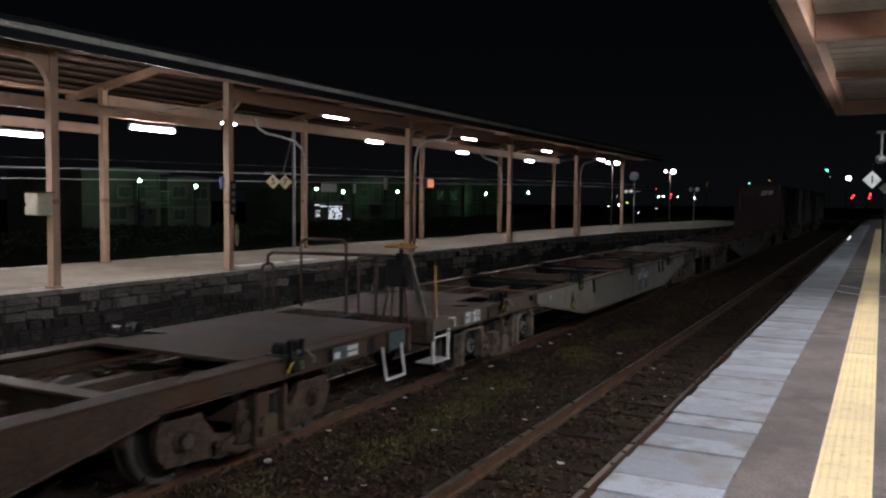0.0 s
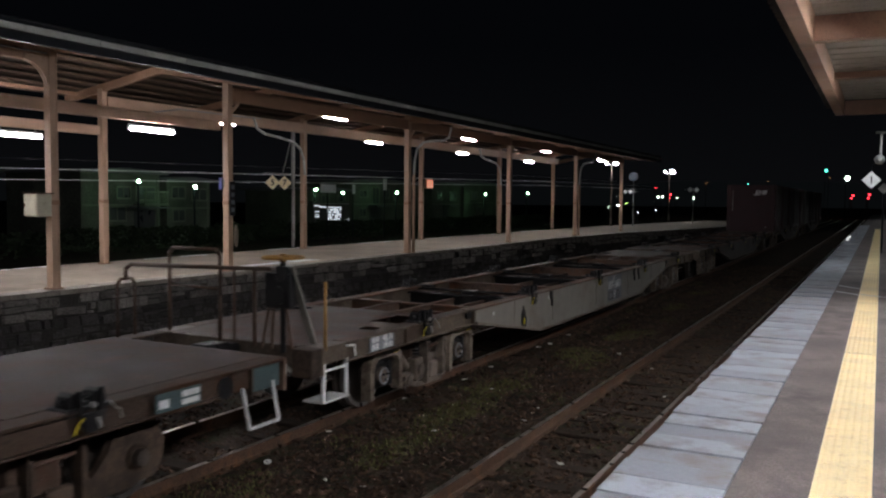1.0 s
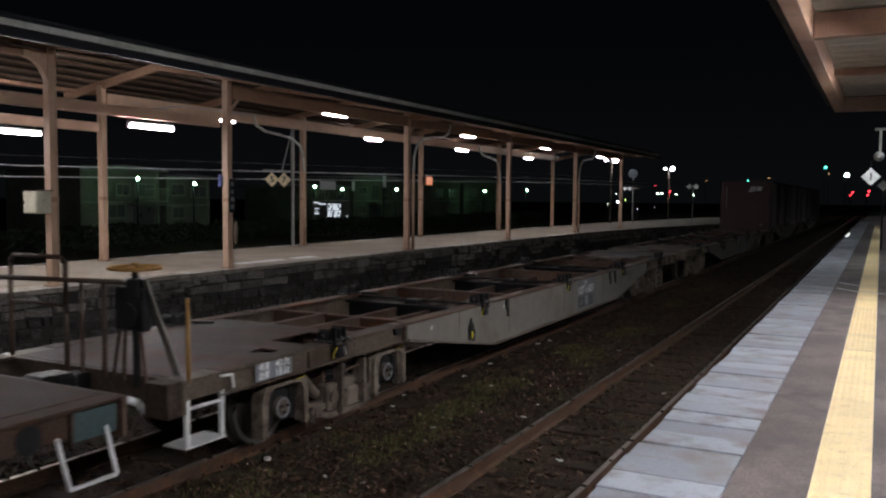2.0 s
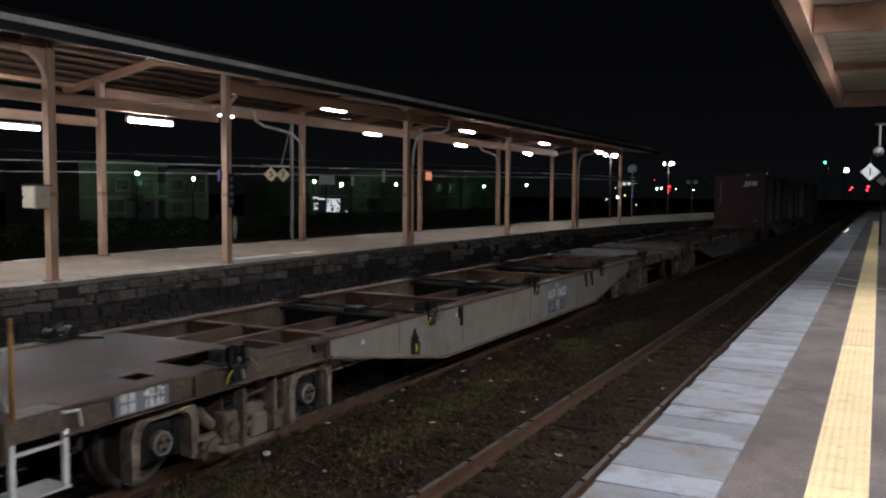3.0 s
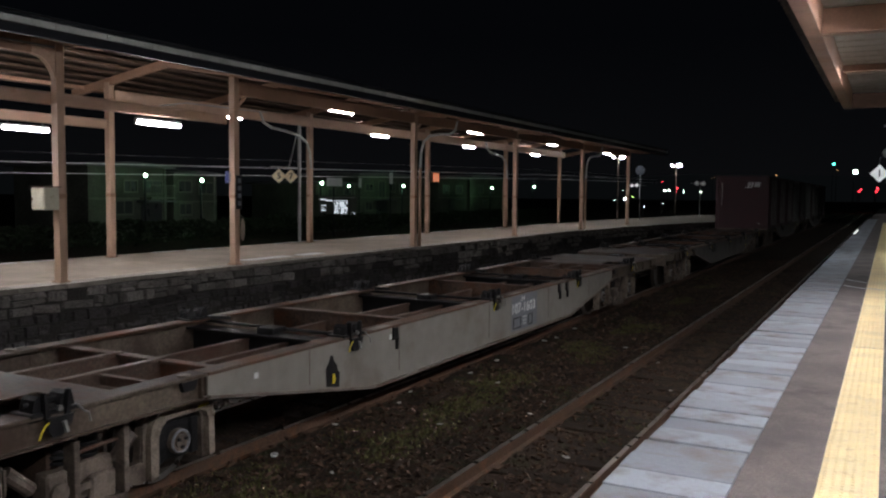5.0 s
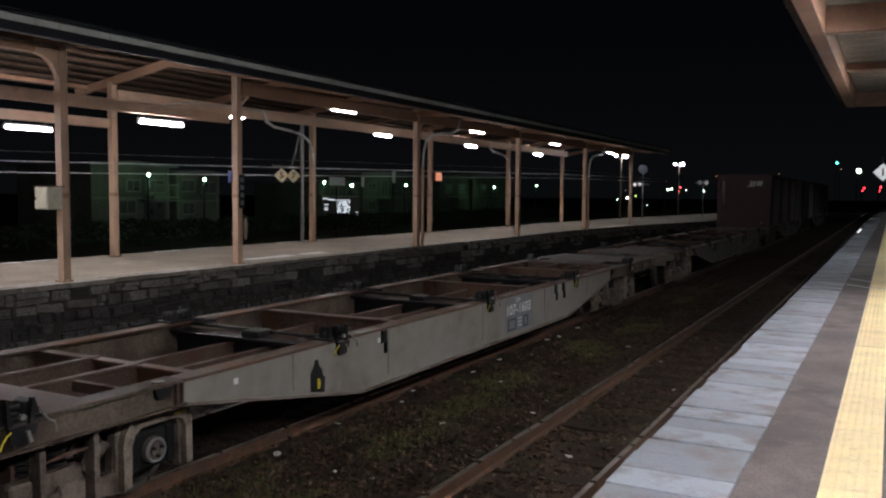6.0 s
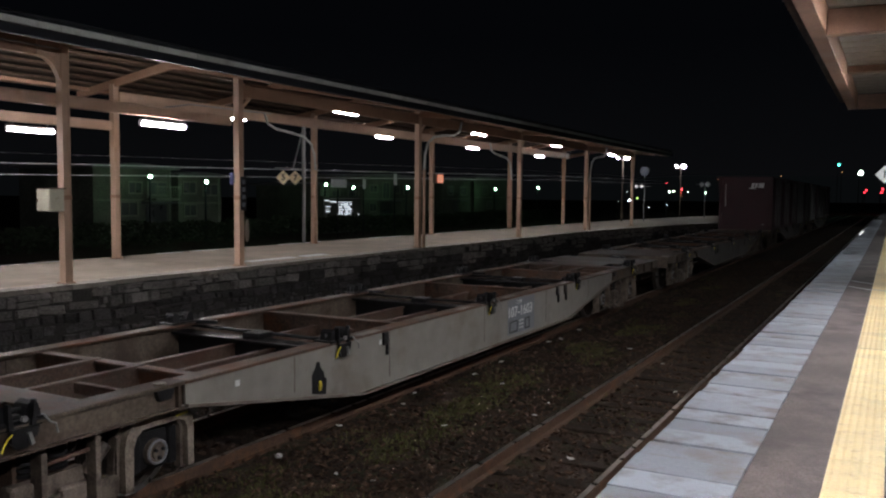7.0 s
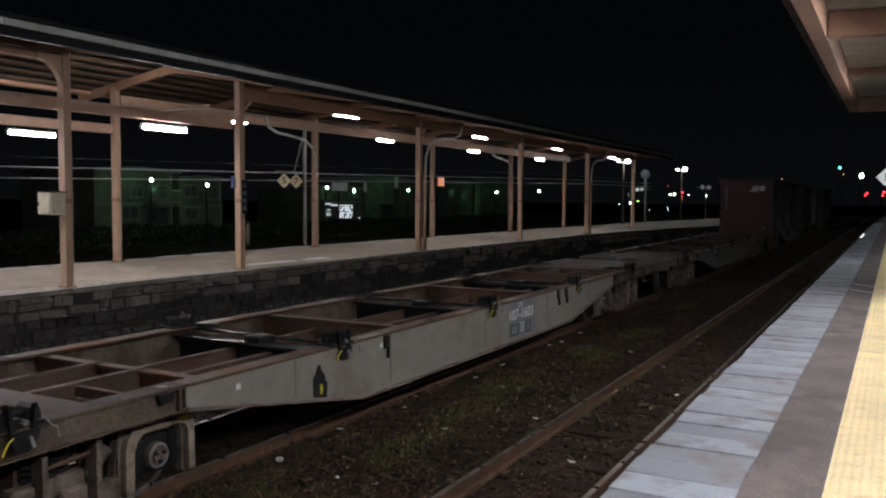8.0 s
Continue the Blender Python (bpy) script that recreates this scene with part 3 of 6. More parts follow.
def build_platform_two():
    ys = list(np.arange(-30, 75.1, 1.5))
    outline = [(edge2(y) - 0.42, y) for y in ys] + [(back2(y), y) for y in ys[::-1]]
    bm = prism(B(), outline, GROUND - 0.3, PLAT, "z")
    p = tagged(new("platform_2", mesh_of(bm, "platform_2", M["concrete"])), "long concrete-topped island platform with a stone wall", "platform", kind="structure")
    outline = [(edge2(y) - 0.06, y) for y in ys] + [(edge2(y) - 0.418, y) for y in ys[::-1]]
    part("wall_core", prism(B(), outline, GROUND - 0.3, PLAT - 0.09, "z"), M["mortar"], p, "dark mortar behind the stones")
    rng = random.Random(11)
    for i in range(80):
        y = -6 + i * 0.9
        a, b = edge2(y + 0.006), edge2(y + 0.894)
        o = [(a + 0.02, y + 0.006), (b + 0.02, y + 0.894), (b - 0.416, y + 0.894), (a - 0.416, y + 0.006)]
        part("coping_stone", prism(B(), o, PLAT - 0.075 + rng.uniform(-0.012, 0.01), PLAT + rng.uniform(0.002, 0.010), "z"), M["coping"], p)
    for i in range(40):     # a worn pale line along the inner side of the coping, and broken white paint along the back edge
        y = -4 + i * 1.2
        a, b = edge2(y), edge2(y + 1.19)
        w = rng.uniform(0.05, 0.09)
        part("edge_line", prism(B(), [(a - 0.43, y), (b - 0.43, y + 1.19), (b - 0.43 - w, y + 1.19), (a - 0.43 - w, y)], PLAT + 0.001, PLAT + 0.005, "z"), M["line_paint"], p, "worn pale painted line")
        if i % 4 < 2 and y > 4:
            part("edge_line", box(B(), back2(y) + 0.03, back2(y) + 0.16, y, y + rng.uniform(0.7, 1.1), PLAT + 0.001, PLAT + 0.006), M["white_paint"], p, "broken white painted line")
    for yy, ln in ((14.6, 1.6), (16.6, 0.9)):
        part("repair_patch", box(B(), edge2(yy) - 1.0, edge2(yy) - 0.7, yy, yy + ln, PLAT + 0.001, PLAT + 0.008), M["white_paint"], p, "pale repair strip")
    # stones
    stone_mes = []
    for k in range(5):
        bm = box(B(), -0.06, 0.06, -0.5, 0.5, -0.5, 0.5)
        for vtx in bm.verts:
            if vtx.co.x > 0:
                vtx.co.y *= rng.uniform(0.84, 0.97)
                vtx.co.z *= rng.uniform(0.76, 0.96)
                vtx.co.x += rng.uniform(-0.02, 0.015)
            else:
                vtx.co.z *= rng.uniform(0.92, 1.0)
        stone_mes.append(mesh_of(bm, "stone", M["stone"]))
    dark_mes = []
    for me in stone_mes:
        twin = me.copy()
        twin.materials[0] = M["dark_stone"]
        dark_mes.append(twin)
    heaps = {False: ([], []), True: ([], [])}
    count = 0
    top0 = PLAT - 0.08
    rows = [top0, top0 - 0.20, top0 - 0.39, top0 - 0.55, top0 - 0.73, top0 - 0.90, top0 - 1.09]
    lay = []      # every stone as (course, middle along the wall, length, middle height, height)
    for ri in range(6):
        y = 4.0 + rng.uniform(0, 0.3)
        while y < 58:
            ln = rng.choice((0.13, 0.2, 0.28, 0.36, 0.46, 0.62) if ri < 2 else (0.12, 0.2, 0.25, 0.3, 0.38, 0.5)) * rng.uniform(0.75, 1.25)
            lift = 0.085 * noise.noise((y * 0.45, ri * 3.7, 2.0)) * (ri > 0)
            drop = 0.085 * noise.noise((y * 0.45, (ri + 1) * 3.7, 2.0))
            zt, zb = rows[ri] + lift, rows[ri + 1] + drop
            if rng.random() < 0.22:       # two thin stones in place of one
                zm = zb + (zt - zb) * rng.uniform(0.35, 0.65)
                lay += [(ri, y + ln / 2, ln, (zt + zm) / 2, zt - zm), (ri, y + ln / 2, ln, (zm + zb) / 2, zm - zb)]
            elif rng.random() < 0.96:
                lay.append((ri, y + ln / 2, ln, (zt + zb) / 2, zt - zb))
            y += ln
    for ri, yc, ln, zc, h in lay:
        back = rng.uniform(-0.035, 0.03) - (0.05 if ri > 2 else 0.0)     # the lower courses stand back
        m = pose(edge2(yc) - 0.05 + back, yc, zc, rng.uniform(-4, 4), rng.uniform(-5, 5), rng.uniform(-6, 6) - math.degrees(math.atan2(edge2(yc + 0.5) - edge2(yc - 0.5), 1)))
        m = m @ Matrix.Diagonal((1, ln - rng.uniform(0.012, 0.04), h - rng.uniform(0.008, 0.035), 1))
        is_dark = zc < 0.58 + 0.42 * noise.noise((yc * 0.6, 9.0, 4.0))     # darker stones up to an uneven line
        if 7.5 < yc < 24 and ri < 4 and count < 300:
            part("stone", rng.choice(dark_mes if is_dark else stone_mes), None, p, at=m)
            count += 1
        else:
            heap_v, heap_f = heaps[is_dark]
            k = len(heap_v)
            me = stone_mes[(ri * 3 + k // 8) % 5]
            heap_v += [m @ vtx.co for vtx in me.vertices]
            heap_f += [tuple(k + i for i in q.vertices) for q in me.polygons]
    for is_dark, words in ((False, "rough grey stone blocks"), (True, "rough darker stone blocks")):
        tagged(part("far_stones", stuff_mesh("far_stones", *heaps[is_dark], M["dark_stone" if is_dark else "stone"]), None, p, words), kind="stuff")


build_platform_two()

POST_Y_FRONT = [-3.4, 0.9, 5.15, 9.42, 13.68, 21.3, 28.85, 36.5, 44.05]
POST_Y_BACK = [0.9, 5.15, 9.42, 13.6, 21.2, 28.75, 36.3, 43.6]


def roof_z(x):
    return RIDGE_Z - SLOPE * abs(x - RIDGE)


def build_canopy_two():
    c = thing("island_canopy", "long gabled platform canopy on beige painted posts", "canopy")
    y0, y1, y2 = -9.0, 44.25, 46.6
    e_f, e_b = -10.86, -17.45
    for x_e, nm in ((e_f, "front"), (e_b, "back")):
        o = [(RIDGE, RIDGE_Z + 0.105), (x_e, roof_z(x_e) + 0.105), (x_e, roof_z(x_e) + 0.115), (RIDGE, RIDGE_Z + 0.115)]
        # sheet coloured darker than the battens to draw the shade between them
        part("roof_lining", prism(B(), o, y0, y1, "y"), M["roof"], c, "brown roof boards seen from below, darkened for shade between battens")
        for i in range(7):
            x = RIDGE + (x_e - RIDGE) * (i + 0.4) / 7
            z = roof_z(x)
            part("roof_batten", box(B(), x - 0.15, x + 0.15, y0, y1, z + 0.008, z + 0.06), M["batten"], c)
        bm = B()
        o = [(RIDGE, RIDGE_Z + 0.155), (x_e, roof_z(x_e) + 0.155), (x_e, roof_z(x_e) + 0.175), (RIDGE, RIDGE_Z + 0.175)]
        prism(bm, o, y0, y2 + 0.1, "y")
        part("roof_slope", bm, M["gutter"], c, "dark sheet roofing")
    for x in (-11.6, -16.8):   # purlins
        z = roof_z(x)
        part("purlin", box(B(), x - 0.04, x + 0.04, y0, y1, z - 0.09, z - 0.004, 0.006), M["beam"], c)
    for y in sorted(set(POST_Y_BACK + [y + 3.8 for y in POST_Y_BACK if y > 13])):   # rafters
        for xe, xs in ((e_f - 0.4, 1), (e_b + 0.25, -1)):
            bm = beam(B(), (RIDGE, y, RIDGE_Z - 0.09), (xe, y, roof_z(xe) - 0.09), 0.11, 0.17)
            part("rafter", bm, M["beam"], c)
    y = y0
    k = 0
    while y < y2 - 0.8:   # pale fascia in lengths, gutter below it
        part("fascia_sheet", box(B(), e_f, e_f + 0.02, y + 0.005, y + 0.905, roof_z(e_f) - 0.005, roof_z(e_f) + 0.088), M["fascia"], c, "pale weathered metal fascia")
        y += 0.91
        k += 1
    # board added in a dark colour to cover the fascia's brightly lit back
    part("eave_board", box(B(), e_f - 0.034, e_f - 0.006, y0, y2 - 0.2, roof_z(e_f) - 0.035, roof_z(e_f) + 0.10), M["roof"], c, "added dark board masking the lit back of the fascia")
    part("eave_cap", box(B(), e_f - 0.02, e_f + 0.045, y0, y2, roof_z(e_f) + 0.092, roof_z(e_f) + 0.135), M["gutter"], c)
    bm = prism(B(), [(e_f - 0.06, 0.0), (e_f + 0.05, 0.0), (e_f + 0.08, 0.12), (e_f + 0.06, 0.12), (e_f + 0.035, 0.02), (e_f - 0.045, 0.02), (e_f - 0.06, 0.12)], y0, y2, "y")
    g = part("gutter", bm, M["gutter"], c, "dark half-round rain gutter")
    g.location.z = roof_z(e_f) - 0.155
    # posts
    for xr, ys in ((FRONT, POST_Y_FRONT), (BACK, POST_Y_BACK)):
        for y in ys:
            w = 0.073
            bm = B()
            q, v = w - 0.012, w - 0.02
            o = [(-w, -w), (w, -w), (w, -v), (q, -v), (q, v), (w, v), (w, w), (-w, w), (-w, v), (-q, v), (-q, -v), (-w, -v)]
            prism(bm, [(xr + a, y + b) for a, b in o], PLAT, roof_z(xr) - 0.1, "z")
            post = part("post", bm, M["post"], c, "beige painted steel post")
            part("base", box(B(), xr - 0.11, xr + 0.11, y - 0.11, y + 0.11, PLAT, PLAT + 0.03, 0.008), M["beam"], post)
            part("cleat", box(B(), xr - 0.080, xr + 0.080, y - 0.080, y + 0.080, 2.42, 2.50), M["beam"], post)
    for y in POST_Y_FRONT[:4]:   # curved knee brackets of the older bays
        o = [(y - 0.076, 4.40), (y - 0.076, 5.02), (y - 0.50, 5.02), (y - 0.50, 4.765), (y - 0.34, 4.73), (y - 0.21, 4.64), (y - 0.125, 4.52)]
        part("knee_bracket", prism(B(), o, FRONT - 0.05, FRONT + 0.05), M["post"], c, "solid curved haunch under the eave beam")
    for y in POST_Y_FRONT[4:]:
        part("knee_bracket", beam(B(), (FRONT, y + 0.10, 4.36), (FRONT, y + 0.36, 4.60), 0.05, 0.05), M["post"], c)
    # long beams between the posts: low in the older bays, high in the newer ones
    for row in (FRONT, BACK):     # the low front beam stands just behind its posts
        split = 13.68 if row == FRONT else 13.6
        xr = row - 0.13 if row == FRONT else row
        part("long_beam", box(box(B(), xr - 0.045, xr + 0.045, y0, split - 0.11, 3.985, 4.165, 0.008), xr - 0.055, xr + 0.055, y0, split - 0.11, 4.165, 4.19), M["post"], c)
        xr = row
        part("long_beam", box(box(B(), xr - 0.06, xr + 0.06, split + 0.11, y1, 4.60, 4.86, 0.008), xr - 0.08, xr + 0.08, split + 0.11, y1, 4.86, 4.885), M["post"] if row == BACK else M["beam"], c)
    part("eave_beam", box(B(), FRONT - 0.055, FRONT + 0.055, y0, 8.91, 4.76, 5.04, 0.008), M["beam"], c)
    part("long_rail", box(B(), BACK - 0.05, BACK + 0.05, y0, 13.5, 4.56, 4.66, 0.006), M["beam"], c)
    for y in POST_Y_FRONT[5:]:
        part("post_brace", beam(B(), (FRONT - 0.07, y, 4.62), (FRONT - 0.62, y, 4.98), 0.07, 0.09), M["beam"], c)
        part("eave_bracket", beam(B(), (FRONT + 0.07, y, 4.86), (e_f - 0.35, y, roof_z(e_f) - 0.12), 0.09, 0.12), M["beam"], c)
    # conduits
    part("conduit", pipe(B(), [(-12.1, y0, 4.86), (-12.1, 9.2, 4.88)], 0.018), M["galv"], c)
    part("conduit", pipe(B(), [(-15.8, 14.2, 4.5), (-14.6, 14.6, 4.62), (-14.2, 17, 4.6)], 0.016), M["galv"], c)
    # curved rain pipes from the gutter to the posts
    for xr, y, dy in ((FRONT, 21.3, 1), (FRONT, 36.5, 1), (BACK, 36.3, -1), (BACK, 21.2, -1)):
        yy = lambda d: y + dy * d
        x = xr + 0.14
        part("pipe_guard", pipe(B(), [(x, yy(0.12), PLAT), (x, yy(0.12), 3.3)], 0.045, 10), M["post"], c, "beige painted pipe guard on the post", smooth=True)
        pts = [(x, yy(0.12), 3.3), (x, yy(0.17), 3.75), (x, yy(0.33), 4.08), (x, yy(0.7), 4.28), (x, yy(1.3), 4.36), (x, yy(2.0), 4.42), (x, yy(2.35), 4.55), (x, yy(2.5), 4.85)]
        part("rain_pipe", pipe(B(), pts, 0.035, 10), M["fascia"], c, "curved rain pipe on the post", smooth=True)
    return c


build_canopy_two()

for x, y, z in [(FRONT, 11.6, 3.80), (BACK, 11.45, 3.80), (FRONT, 17.6, 4.58), (BACK, 17.52, 4.56), (FRONT, 25.3, 4.57), (BACK, 25.25, 4.54), (FRONT, 32.6, 4.58),
                (BACK, 32.3, 4.53), (BACK, 39.95, 4.52), (FRONT, 40.2, 4.56), (FRONT, 7.25, 3.80), (BACK, 7.2, 3.80), (FRONT, 3.0, 3.80), (BACK, 3.0, 3.80)]:
    tube_lamp(x, y, z, M["tube"], 0.05)


def build_platform_two_things():
    # cream electrical cabinet on a post
    b = thing("electrical_cabinet", "small cream steel cabinet fixed to a canopy post", "cabinet", at=pose(-12.365, 9.19, 2.42))
    part("body", box(B(), -0.16, 0.16, -0.14, 0.14, -0.19, 0.18, 0.01), M["box"], b)
    part("lid", box(B(), -0.19, 0.19, -0.17, 0.16, 0.182, 0.20, 0.004), M["rust"], b, "overhanging rusty lid")
    part("door", box(B(), -0.145, 0.145, -0.155, -0.142, -0.175, 0.165, 0.003), M["box"], b)
    part("latch", box(B(), -0.13, -0.11, -0.17, -0.156, -0.04, 0.02), M["rail_side"], b, "rusty latch")
    # black name plate with rows of lettering that cannot be read
    s = thing("name_plate", "narrow black upright sign on a canopy post", "sign", at=pose(-12.225, 13.72, 2.55))
    part("board", box(B(), 0, 0.012, -0.09, 0.09, -0.36, 0.36, 0.002), M["black"], s)
    for i in range(4):
        part("lettering", box(B(), 0.0125, 0.015, -0.05, 0.05, 0.20 - i * 0.16, 0.29 - i * 0.16), M["blueplate"], s)
    s = thing("hanging_bag", "pale bag hung on a canopy post", "bag", at=pose(-12.31, 13.93, 1.75))
    bm = B()
    bmesh.ops.create_uvsphere(bm, u_segments=10, v_segments=8, radius=0.5, matrix=Matrix.Diagonal((0.10, 0.10, 0.5, 1)))
    part("sack", bm, M["concrete"], s, smooth=True)
    part("loop", pipe(B(), [(0, -0.02, 0.24), (0, -0.10, 0.33)], 0.008), M["black"], s)
    # orange lit notice
    s = thing("lit_notice", "small glowing orange notice on a post", "sign", at=pose(-15.82, 29.02, 3.19))
    part("face", box(B(), 0, 0.03, -0.14, 0.30, -0.16, 0.16), M["sign_orange"], s, "glowing orange face")
    part("frame", box(B(), -0.04, -0.002, -0.39, 0.33, -0.18, 0.18), M["rust"], s)
    part("bar", box(B(), 0.032, 0.036, -0.02, 0.02, -0.12, 0.12), M["white"], s)


def diamond(x, y, z, r, digit, group, facing=0):
    s = thing("track_number_sign", "pale diamond-shaped board with the black numeral " + digit if digit else "white diamond-shaped board far along the platform", "sign", group, at=pose(x, y, z, 0, 0, facing))
    part("board", prism(B(), [(-r, 0), (0, -r), (r, 0), (0, r)], -0.012, 0.0, "x"), M["cream"] if group == "track number signs" and digit else M["white"], s)
    if digit:
        part("numeral", text_mesh(digit, r * 1.15, M["black"], 0.004, 0.012), None, s, "black numeral", at=pose(0.006, 0, 0))
    return s


build_platform_two_things()
diamond(-17.6, 21.66, 3.08, 0.24, "5", "track number signs", -40)
diamond(-17.6, 22.28, 3.08, 0.24, "7", "track number signs", -40)
hang = thing("sign_bracket", "steel bracket carrying the track number boards", "bracket")
part("arm", pipe(B(), [(-17.65, 21.3, 3.38), (-17.65, 22.7, 3.38)], 0.02), M["galv"], hang)
part("post", pipe(B(), [(-17.8, 23.0, GROUND), (-17.8, 23.0, 4.9)], 0.06), M["galv"], hang)
part("stay", pipe(B(), [(-17.7, 22.3, 3.38), (-17.8, 22.95, 4.75)], 0.018), M["galv"], hang)

bs = thing("blue_notice", "small blue notice on a canopy post", "sign", at=pose(-12.38, 13.555, 2.86))
part("face", box(B(), -0.045, 0.035, -0.03, 0.0, -0.12, 0.13), M["blue_paint"], bs)
part("bracket", box(B(), -0.03, 0.03, 0.002, 0.05, -0.1, 0.1), M["galv"], bs)
# ---- the train ----
WHEEL_R = 0.41


def wheelset_meshes():
    bm = B()
    rod(bm, (-0.95, 0, 0), (0.95, 0, 0), 0.07, 12)
    for s in (-1, 1):
        rod(bm, (s * 0.535, 0, 0), (s * 0.665, 0, 0), WHEEL_R, 28)
        rod(bm, (s * 0.505, 0, 0), (s * 0.533, 0, 0), WHEEL_R + 0.028, 28)
        rod(bm, (s * 0.666, 0, 0), (s * 0.70, 0, 0), 0.12, 16)
    me = mesh_of(bm, "wheelset", M["wheel"])
    treads = []
    for s in (-1, 1):
        bm = B()
        r0, r1 = WHEEL_R - 0.05, WHEEL_R + 0.002
        n = 28
        ring = [[bm.verts.new((s * x, r * math.cos(6.2832 * i / n), r * math.sin(6.2832 * i / n))) for i in range(n)] for x, r in ((0.668, r0), (0.668, r1), (0.60, r1))]
        for p, q in zip(ring, ring[1:]):
            for i in range(n):
                bm.faces.new((p[i], p[(i + 1) % n], q[(i + 1) % n], q[i]))
        treads.append(mesh_of(bm, "tread", M["tread"]))
    return me, treads


WHEELSET, TREADS = wheelset_meshes()


def side_frame(style):
    """The outer frame of a bogie in the y-z plane, two arches over the axle boxes and a dropped middle."""
    bm = B()
    if style == "cast":
        half = [(0.30, 0.50), (0.33, 0.33), (0.58, 0.34), (0.61, 0.64), (0.66, 0.70), (0.74, 0.73), (1.26, 0.73), (1.33, 0.70), (1.37, 0.63), (1.38, 0.20), (1.29, 0.20),
                (1.285, 0.56), (1.25, 0.62), (0.80, 0.62), (0.74, 0.57), (0.71, 0.20), (0.60, 0.15), (0.34, 0.22)]
        o = half + [(-u, v) for u, v in half[::-1]]
    else:   # round hornguides joined by a sagging middle bar
        o = []
        for k in range(11):
            a = math.radians(232 - k * 22)
            o.append((-0.96 + 0.30 * math.cos(a), 0.44 + 0.30 * math.sin(a)))
        o += [(-0.52, 0.36), (-0.34, 0.32), (0.34, 0.32), (0.52, 0.36)]
        for k in range(11):
            a = math.radians(168 - k * 22)
            o.append((0.96 + 0.30 * math.cos(a), 0.44 + 0.30 * math.sin(a)))
        o += [(0.62, 0.16), (0.40, 0.11), (-0.40, 0.11), (-0.62, 0.16)]
    prism(bm, o, 0.985, 1.06)
    # raised lips along the top of the arches
    if style == "cast":
        for s in (-1, 1):
            box(bm, 0.95, 1.09, s * 0.74, s * 1.26, 0.732, 0.748)
            box(bm, 1.062, 1.085, s * 1.365, s * 1.385, 0.20, 0.62)
            box(bm, 1.062, 1.085, s * 0.60, s * 0.62, 0.34, 0.63)
            rod(bm, (1.0, s * 0.36, 0.40), (1.0, s * 0.56, 0.58), 0.055, 10)
    return bm


